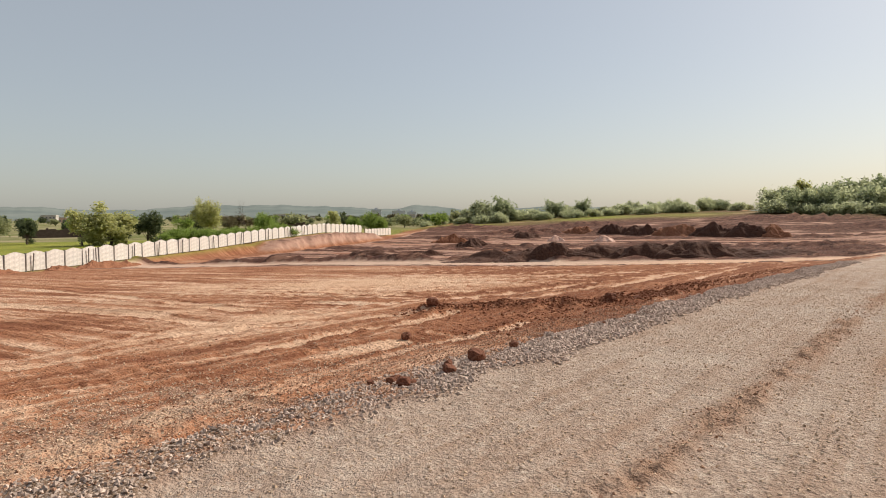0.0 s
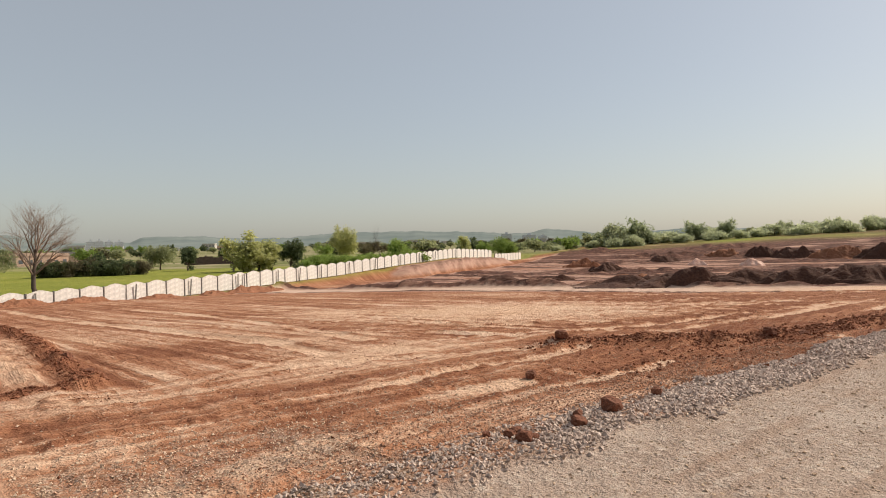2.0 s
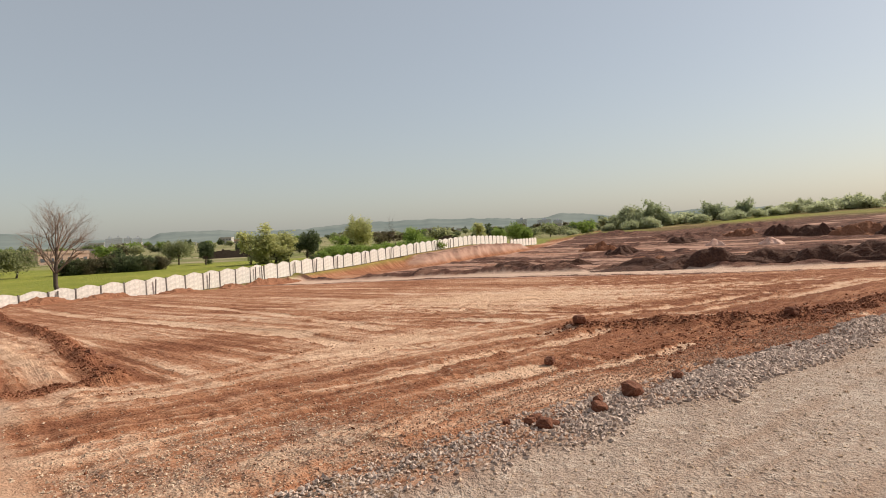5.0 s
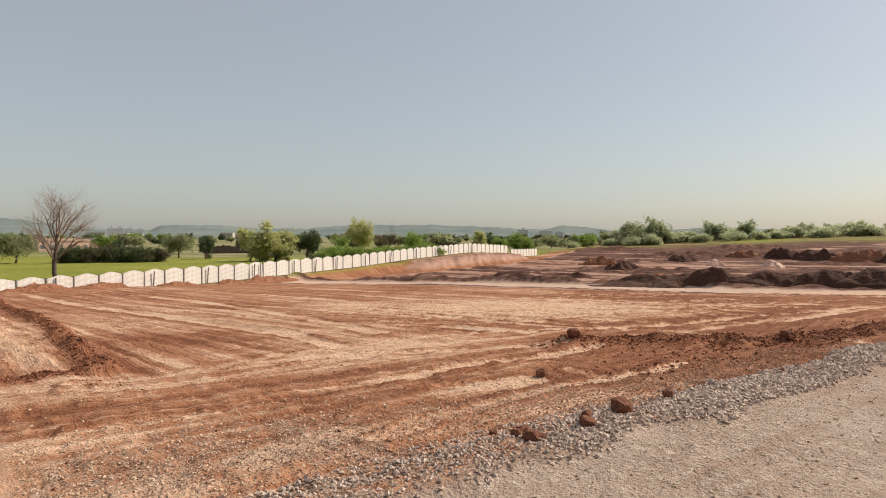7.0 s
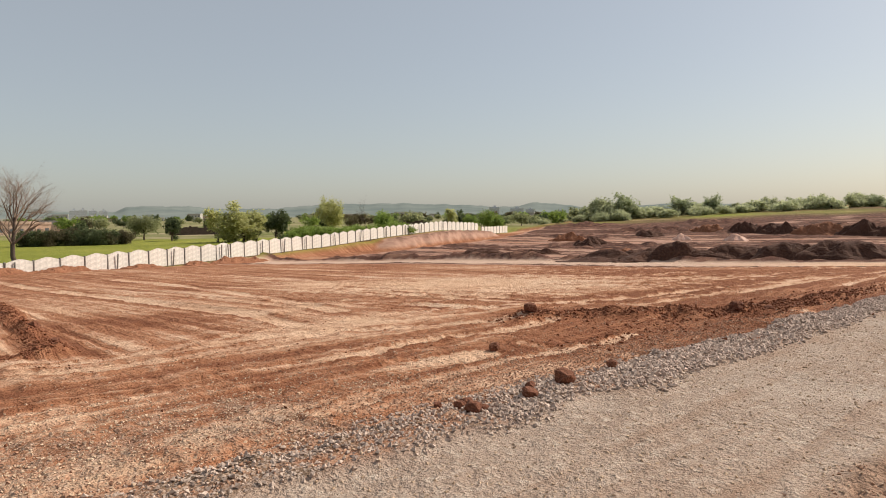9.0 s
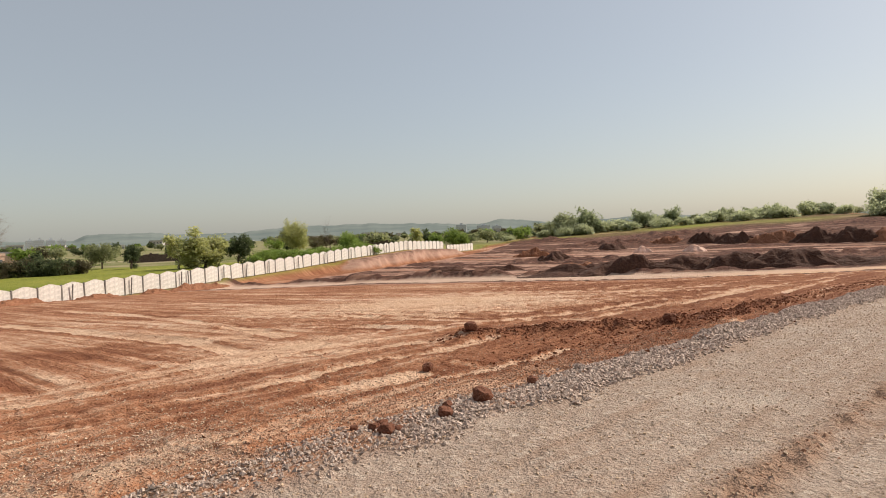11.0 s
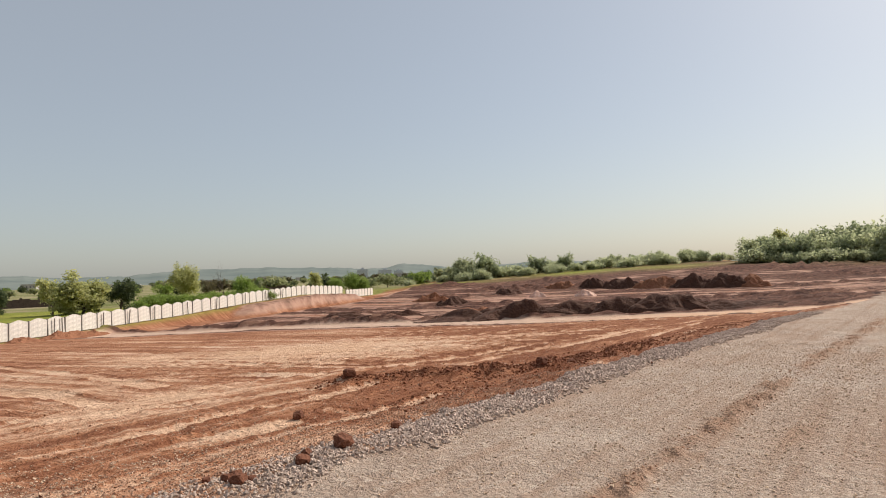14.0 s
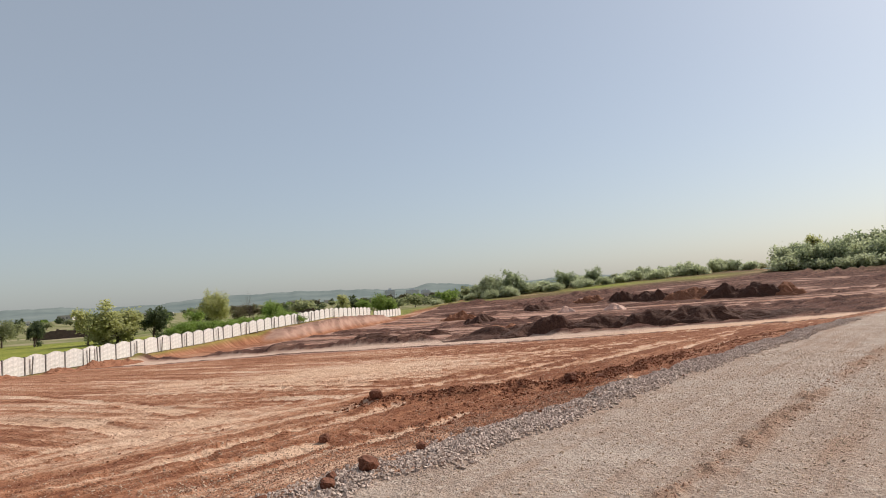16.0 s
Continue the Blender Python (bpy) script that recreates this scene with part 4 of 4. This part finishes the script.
# ---- rocks and clods ----
def make_rock(seed, size, mat, flat=0.75):
    bm = bmesh.new()
    bmesh.ops.create_icosphere(bm, subdivisions=3, radius=0.5)
    rng = random.Random(seed)
    axes = [Vector(a) for a in ((1, 0, 0), (-1, 0, 0), (0, 1, 0), (0, -1, 0), (0, 0, 1), (0, 0, -1))]
    cuts = [((a + Vector((rng.gauss(0, 0.22), rng.gauss(0, 0.22), rng.gauss(0, 0.22)))).normalized(), rng.uniform(0.31, 0.40)) for a in axes]
    cuts += [(Vector((rng.gauss(0, 1), rng.gauss(0, 1), rng.gauss(0, 1))).normalized(), rng.uniform(0.32, 0.42)) for _ in range(7)]
    for v in bm.verts:
        for n, d in cuts:
            over = v.co.dot(n) - d
            if over > 0:
                v.co -= n * over
        v.co += v.co.normalized() * 0.06 * noise.fractal(v.co * 8 + Vector((seed, 0, 0)), 1.0, 2.0, 3)
        v.co *= size
        v.co.z *= flat
    me = bpy.data.meshes.new("rock")
    bm.to_mesh(me)
    bm.free()
    me.materials.append(mat)
    return me


def put_rock(x, y, size, seed, name="clay_rock", label="broken lump of dark red clay on the gravel edge", flat=0.75, lift=0.22):
    ob = new(name, make_rock(seed, size * 0.86, CLAY_LUMP, flat))
    ob.location = (x, y, height(x, y) + size * lift)
    ob.rotation_euler = (0, 0, seed * 1.3)
    return tagged(ob, label, "rock", "clay lumps along the road")


for n, (x, y, size) in enumerate(((0.93, 6.87, 0.29), (0.59, 6.42, 0.19), (0.60, 6.62, 0.14), (0.13, 5.96, 0.20), (0.02, 6.08, 0.14), (0.06, 6.22, 0.15), (0.22, 6.10, 0.12), (-0.18, 6.2, 0.10),
                                  (0.24, 9.12, 0.20), (1.46, 7.49, 0.17), (0.80, 11.86, 0.30), (4.3, 12.3, 0.30), (4.9, 12.5, 0.22), (-6.1, 9.6, 0.2), (-7.4, 10.9, 0.22))):
    put_rock(x, y, size, 300 + n)


def scatter(name, xs, ys, sizes, mat, label, category, seed, flat=0.7, bury=0.1):
    """Many small broken pieces lying on the ground, as one stuff object."""
    rng = np.random.RandomState(seed)
    n = len(xs)
    zs = lay(xs, ys)[0]
    octa = np.array([(1, 0, 0), (-1, 0, 0), (0, 1, 0), (0, -1, 0), (0, 0, 1), (0, 0, -1)], float)
    tri = np.array([(0, 2, 4), (2, 1, 4), (1, 3, 4), (3, 0, 4), (2, 0, 5), (1, 2, 5), (3, 1, 5), (0, 3, 5)])
    v = (octa[None] * rng.uniform(0.6, 1.1, (n, 6, 1)) + rng.uniform(-0.32, 0.32, (n, 6, 3))) * sizes[:, None, None] * 0.62
    v[:, :, 2] *= flat
    t, p = rng.rand(n) * 6.28, rng.uniform(-0.9, 0.9, n)
    c, s, cp, sp = np.cos(t)[:, None], np.sin(t)[:, None], np.cos(p)[:, None], np.sin(p)[:, None]
    x1, z1 = v[..., 0] * cp - v[..., 2] * sp, v[..., 0] * sp + v[..., 2] * cp
    v = np.stack([x1 * c - v[..., 1] * s + xs[:, None], x1 * s + v[..., 1] * c + ys[:, None], z1 + (zs + sizes * (0.33 * flat - bury))[:, None]], -1)
    faces = (tri[None] + 6 * np.arange(n)[:, None, None]).reshape(-1, 3)
    return tagged(new(name, mesh_from(name, v.reshape(-1, 3), faces, mat)), label, category, kind="stuff")


def strewn(seed, count, where, reach=(-9, 17), sides=(-4, 2)):
    """Random places by the road's edge, kept with the chance that where gives."""
    rng = np.random.RandomState(seed)
    f = rng.rand(count)
    a = reach[0] + (reach[1] - reach[0]) * f
    s = rng.uniform(*sides, count)
    x = EDGE[0] + a * EDGE_DIR[0] + s * EDGE_DIR[1]
    y = EDGE[1] + a * EDGE_DIR[1] - s * EDGE_DIR[0]
    keep = rng.rand(count) < where(x, y)
    return x[keep], y[keep], rng.rand(int(keep.sum()))


def near_edge(x, y):
    a, sd = to_edge(x, y)
    return lay(x, y)[1][:, 1] * step(sd, -1.1, -0.6) * (0.2 + 0.8 * step(a, -3.0, 1.5))


x, y, u = strewn(1, 100000, near_edge, (-7, 24), (-0.8, 0.5))
scatter("gravel", x, y, 0.022 + 0.036 * u**1.6 * (0.6 + 0.4 * step(to_edge(x, y)[0], -2, 3)), STONE, "loose grey crushed stone along the road edge", "gravel", 2, 0.85)
x, y, u = strewn(5, 90000, lambda x, y: 0.8 * lay(x, y)[1][:, 1], (-8, 10), (-4.2, -0.7))
scatter("dusty_gravel", x, y, 0.011 + 0.020 * u**2, PEBBLE, "dusty tan gravel trodden into the earth beside the road", "gravel", 6, 0.8, 0.16)
x, y, u = strewn(7, 42000, lambda x, y: (0.35 + 0.65 * step(to_edge(x, y)[0], -3, 1)) * (1 - lay(x, y)[2][:, 3]) * step(to_edge(x, y)[1], -2.3, -0.5) * (1 - step(to_edge(x, y)[0], 2, 9)), (-6, 9), (-2.3, -0.2))
scatter("stony_soil", x, y, 0.010 + 0.022 * u**2, SOIL_STONE, "reddish stones mixed into loose soil beside the gravel", "stones", 8, 0.8, 0.14)
x, y, u = strewn(3, 60000, lambda x, y: 0.6 * lay(x, y)[1][:, 3] + 0.2, (-6, 12), (-5, 7))
scatter("pebbles", x, y, 0.008 + 0.024 * u**3, PEBBLE, "small dusty pebbles strewn over the road", "pebbles", 4, 0.7, 0.12)


def by_line(seed, count, line, wide, reach=1.0):
    rng = np.random.RandomState(seed)
    pts = []
    seg = [math.hypot(b[0] - a[0], b[1] - a[1]) for a, b in zip(line, line[1:])]
    for i in rng.choice(len(seg), count, p=np.array(seg) / sum(seg)):
        f = rng.rand()
        pts.append((line[i][0] + f * (line[i + 1][0] - line[i][0]) + rng.normal(0, wide), line[i][1] + f * (line[i + 1][1] - line[i][1]) + rng.normal(0, wide)))
    p = np.array(pts)
    return p[:, 0], p[:, 1], rng.rand(count)


for n, (line, count, wide, big) in enumerate(((BERM, 6500, 0.11, 0.065), (BERM_TWO, 5000, 0.12, 0.06), (BERM_FOOT, 700, 0.12, 0.05), (RIDGE, 5200, 0.22, 0.055))):
    x, y, u = by_line(10 + n, count, line, wide)
    scatter("soil_clods", x, y, 0.014 + big * u**4, CLOD, "dark red clods of dug clay in a ridge", "clods", 12 + n, 0.8, 0.15)
x, y, u = strewn(15, 7000, lambda x, y: 0.75 * (1 - lay(x, y)[1][:, 3]) * (1 - lay(x, y)[1][:, 0]), (-9, 18), (-9, 0.0))
scatter("soil_crumbs", x, y, 0.008 + 0.028 * u**5, CLOD, "crumbs of loose red soil on the graded earth", "clods", 16, 0.7, 0.12)


# crumbs thrown up beside the wheel tracks
for n, (width, line) in enumerate(TRACKS[:26]):
    for sgn in (-1, 1):
        (ax, ay), (bx, by) = line[0], line[-1]
        L = math.hypot(bx - ax, by - ay)
        nx, ny = -(by - ay) / L * sgn * width * 1.35, (bx - ax) / L * sgn * width * 1.35
        x, y, u = by_line(500 + 2 * n + sgn, int(min(L, 18) * 14), [(px + nx, py + ny) for px, py in line], 0.07)
        near = np.hypot(x, y) < 20
        scatter("soil_crumbs", x[near], y[near], 0.008 + 0.024 * u[near]**4, CLOD, "crumbs of red soil thrown up along a wheel track", "clods", 600 + n, 0.8, 0.14)

# brown crumbs along the ruts of the road
for n, (line, count, wide) in enumerate(((RUT, 3000, 0.12), (RUT_TWO, 1500, 0.12))):
    x, y, u = by_line(81 + n, count, line[:-1], wide)
    scatter("soil_crumbs", x, y, 0.008 + 0.028 * u**5, PEBBLE if n else SOIL_STONE, "brown crumbs of soil dropped along a rut", "clods", 83 + n, 0.7, 0.12)
x, y, u = strewn(86, 2600, lambda x, y: lay(x, y)[1][:, 3] * (fbm(x, y, 1.8, 2, 87) > 0.25), (-5, 20), (0.3, 8))
scatter("soil_crumbs", x, y, 0.010 + 0.024 * u**3, SOIL_STONE, "dark crumbs of soil scattered over the gravel road", "clods", 88, 0.7, 0.12)

# loose clods where the earth meets the gravel
VERGE = [(EDGE[0] + a * EDGE_DIR[0] - 1.7 * EDGE_DIR[1], EDGE[1] + a * EDGE_DIR[1] + 1.7 * EDGE_DIR[0]) for a in (3, 9, 15, 23)]
x, y, u = by_line(71, 5000, VERGE, 0.5)
scatter("soil_clods", x, y, 0.012 + 0.05 * u**4, CLOD, "dark red clods of loose clay beside the gravel", "clods", 72, 0.8, 0.15)


# ---- village, town and hills beyond ----
def house(seed, w, d, h, mat, label):
    """A flat-roofed house: walls, roof slab with parapet, windows and a door on the front."""
    ob = tagged(new("house"), label, "house")
    part("wall", box(bmesh.new(), -w / 2, w / 2, -d / 2, d / 2, -0.5, h), mat, ob)
    bm = box(bmesh.new(), -w / 2 - 0.25, w / 2 + 0.25, -d / 2 - 0.25, d / 2 + 0.25, h, h + 0.25)
    box(bm, -w / 2 - 0.25, w / 2 + 0.25, -d / 2 - 0.25, -d / 2 - 0.05, h + 0.25, h + 0.95)
    box(bm, -w / 2 - 0.25, -w / 2 - 0.05, -d / 2 - 0.05, d / 2 + 0.25, h + 0.25, h + 0.95)
    box(bm, w / 2 + 0.05, w / 2 + 0.25, -d / 2 - 0.05, d / 2 + 0.25, h + 0.25, h + 0.95)
    part("roof", bm, mat, ob)
    floors, bays = max(1, round(h / 3.2)), max(2, round(w / 3.0))
    for f in range(floors):
        for b in range(bays):
            x = -w / 2 + (b + 0.5) * w / bays
            if f == 0 and b == bays // 2:
                part("door", box(bmesh.new(), x - 0.55, x + 0.55, -d / 2 - 0.06, -d / 2 + 0.1, -0.4, 2.05), DARKWIN, ob)
            else:
                part("window", box(bmesh.new(), x - 0.65, x + 0.65, -d / 2 - 0.05, -d / 2 + 0.1, f * 3.1 + 0.9, f * 3.1 + 2.2), DARKWIN, ob)
    return ob


white_house = set_at(house(1, 12, 9, 6.2, PLASTER, "pale plastered two-storey house with a flat roof"), -33.0, 720, 0.8, 25)
low_house = set_at(house(2, 10, 7, 3.2, PLASTER, "low whitewashed house with a flat roof"), -29.0, 560, 0.8, 40)
brick_house = set_at(house(3, 11, 8, 3.6, BRICK, "low brown brick house with a flat roof"), -40.1, 245, 0.7, 35)
TOWN = [(-42.5, 420, 0), (-40.6, 460, 1), (-37.3, 380, 1), (-36.2, 440, 0), (-35.2, 360, 1), (-34.0, 520, 0), (-31.0, 430, 0), (-28.0, 400, 1), (-26.2, 330, 0),
        (-24.8, 480, 1), (-21.0, 520, 0), (-19.0, 420, 1), (-13.6, 560, 0), (-9.2, 420, 0), (-8.6, 500, 1), (-8.0, 440, 0), (-6.4, 560, 0), (-3.4, 640, 0),
        (0.6, 620, 0), (1.6, 560, 1), (2.3, 640, 0), (2.9, 540, 0), (3.6, 600, 1), (4.2, 660, 0), (5.0, 620, 0), (-44.5, 380, 0), (-47.0, 420, 1), (-33.4, 300, 1)]
rng = random.Random(17)
for az, far, kind in TOWN:
    again((white_house, low_house)[kind], az, far * 1.75, rng.uniform(0.6, 0.9), az * -1 + rng.uniform(-25, 25))
    again((white_house, low_house, brick_house)[rng.randrange(3)], az + rng.uniform(-1.6, 1.6), far * rng.uniform(1.5, 2.2), rng.uniform(0.6, 0.9), az * -1 + rng.uniform(-25, 25))
for az, far, sc in ((-43.7, 235, 0.75), (-42.9, 240, 0.6), (-38.7, 190, 0.72), (-37.6, 196, 0.66), (-46.5, 250, 0.8)):
    again(brick_house, az, far, sc, -az + rng.uniform(-20, 20))
again(white_house, -42.55, 186, 0.42, 30, 0.75, "small white two-storey hut with dark openings")
again(low_house, -36.0, 210, 0.8, 30, 0.9, "grey block-built shed with a flat roof")


def yard_wall(length, h, mat, label):
    """A weathered wall with a broken top and a coping."""
    ob = tagged(new("yard_wall"), label, "wall")
    rng = random.Random(int(length * 10))
    bm, x = bmesh.new(), -length / 2
    while x < length / 2:
        w = rng.uniform(1.2, 3.0)
        box(bm, x, min(x + w, length / 2), -0.18, 0.18, -0.5, h * rng.uniform(0.82, 1.05))
        x += w
    part("wall", bm, mat, ob)
    for n in range(int(length // 4) + 1):
        xx = -length / 2 + n * 4
        part("pier", box(bmesh.new(), xx - 0.22, xx + 0.22, -0.24, 0.24, -0.5, h * 1.1), mat, ob)
    return ob


set_at(yard_wall(22, 3.4, BRICK, "reddish brick yard wall with a broken top"), -46.2, 200, 0.6, 42)
set_at(yard_wall(16, 3.0, BRICK, "worn brick yard wall beside bare trees"), -36.9, 205, 0.9, 30)
set_at(yard_wall(14, 1.8, BARK, "long dark mud wall beyond the field"), -25.4, 150, 1.0, 24)
set_at(yard_wall(9, 2.4, BARK, "dark low shed wall among green trees"), -8.6, 150, 1.0, 5)


def tower_block(w, d, floors):
    """A slab block: body, floor bands with recessed window strips, and a roof house."""
    ob = tagged(new("tower_block"), "hazy grey apartment tower on the skyline", "tower block", "skyline towers")
    h = floors * 3.1
    part("body", box(bmesh.new(), -w / 2, w / 2, -d / 2, d / 2, -1, h), TOWER, ob)
    for f in range(floors):
        part("window_band", box(bmesh.new(), -w / 2 + 1.2, w / 2 - 1.2, -d / 2 - 0.15, -d / 2 + 0.3, f * 3.1 + 1.0, f * 3.1 + 2.2), WINBAND, ob)
    part("roof_house", box(bmesh.new(), -w / 8, w / 6, -d / 4, d / 4, h, h + 4), TOWER, ob)
    return ob


# tower windows in pale grey, with the distance haze painted in
WINBAND = mottled("hazy_glazing", (0.40, 0.415, 0.44), (0.46, 0.475, 0.50), 0.2, 2.0, 0.5, 0.0, 0.01)
tower = set_at(tower_block(24, 16, 6), -1.0, 1500, 1.0, 0)
for az, far, sc, wide in ((0.95, 1520, 0.85, 1.5), (2.1, 1600, 0.75, 1.2), (-34.9, 1450, 1.02, 0.6), (-34.3, 1450, 1.05, 0.6), (-33.6, 1470, 1.0, 0.6), (-32.9, 1480, 0.95, 0.7), (4.6, 1500, 0.55, 1.2)):
    again(tower, az, far, sc, -az, wide)


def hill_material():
    m = Nodes("hazed_glow_hills", 1.0, 0.0)
    # aerial haze is put in as a grey-blue base and a faint emission
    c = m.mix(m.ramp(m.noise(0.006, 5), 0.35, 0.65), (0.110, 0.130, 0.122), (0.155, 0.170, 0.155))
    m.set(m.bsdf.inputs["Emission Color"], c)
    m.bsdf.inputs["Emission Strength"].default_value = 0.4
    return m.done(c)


def build_hills():
    """The ridge on the skyline, a far backdrop with haze put into its colour and glow."""
    az = np.linspace(-75, 75, 700)
    el = np.interp(az, [-75, -50, -42, -39.5, -37.5, -35, -32, -31.3, -27, -25, -20.5, -18.5, -15.8, -12, -9.6, -6, -3, -1, 1.2, 2.6, 3.4, 4.4, 6, 9, 14, 22, 28, 75],
                   [1.0, 1.2, 1.3, 1.15, 0.75, 0.55, 0.55, 0.92, 0.95, 0.75, 0.68, 0.78, 1.02, 1.0, 1.08, 0.95, 0.8, 0.65, 0.72, 1.02, 0.95, 0.82, 0.6, 0.5, 0.75, 0.6, 0.3, 0.3])
    el = el + 0.045 * vnoise(az / 1.1, az * 0, 401) + 0.03 * vnoise(az / 0.35, az * 0, 402)
    verts, m = [], len(az)
    for far, f in ((2100, -0.25), (2300, 0.25), (2500, 0.6), (2700, 0.85), (2850, 1.0), (3100, 0.7)):
        h = 1.65 + far * np.tan(np.radians(el * f + 0.05 * vnoise(az / 2.0 + far, az * 0, 403) * (0.2 < f < 0.9)))
        verts.append(np.stack([far * np.sin(np.radians(az)), far * np.cos(np.radians(az)), h], 1))
    i, j = np.meshgrid(np.arange(5), np.arange(m - 1), indexing="ij")
    faces = np.stack([i * m + j, i * m + j + 1, (i + 1) * m + j + 1, (i + 1) * m + j], -1).reshape(-1, 4)
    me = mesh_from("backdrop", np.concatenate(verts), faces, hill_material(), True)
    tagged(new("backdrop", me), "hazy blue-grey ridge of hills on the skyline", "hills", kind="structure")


build_hills()

# scattered trees between the village and the hills
rng = random.Random(23)
kinds = []
for seed, h, crown, leaf, low, label in ((51, 3.9, 2.5, LEAF_GREEN, 0.2, "far green tree among village plots"), (52, 4.3, 1.9, LEAF_DARK, 0.03, "far dark green tree among village plots"),
                                         (53, 3.8, 3.2, LEAF_GREEN, 0.03, "far rounded green bush on open land"), (54, 3.4, 3.0, LEAF_DARK, 0.03, "far dark green bush on open land"),
                                         (55, 4.0, 2.0, LEAF_DRY, 0.15, "far thin brownish tree on dry land"), (56, 4.4, 2.6, LEAF_BRIGHT, 0.05, "far bright green tree on open land")):
    t = make_tree(seed, h, crown, leaf, label, low, 850, 0.34, "tree" if h > 3.85 else "bush", trunk=0.12)
    kinds.append(set_at(t, -46 + 6 * len(kinds), 230 + 20 * len(kinds), 1.0))
for n in range(170):
    az = rng.uniform(-50, 7)
    again(kinds[rng.randrange(6)], az, rng.uniform(165, 620), rng.uniform(0.7, 1.2), rng.uniform(0, 360), rng.uniform(1.0, 1.5))
for n in range(40):
    again(kinds[2 + n % 2], rng.uniform(-1, 8), rng.uniform(215, 420), rng.uniform(0.5, 0.9), rng.uniform(0, 360), 1.6)
for n in range(34):
    again(kinds[(2, 3, 2, 0)[n % 4]], rng.uniform(6.5, 30), rng.uniform(212, 245), rng.uniform(0.25, 0.6), rng.uniform(0, 360), rng.uniform(1.2, 1.9))
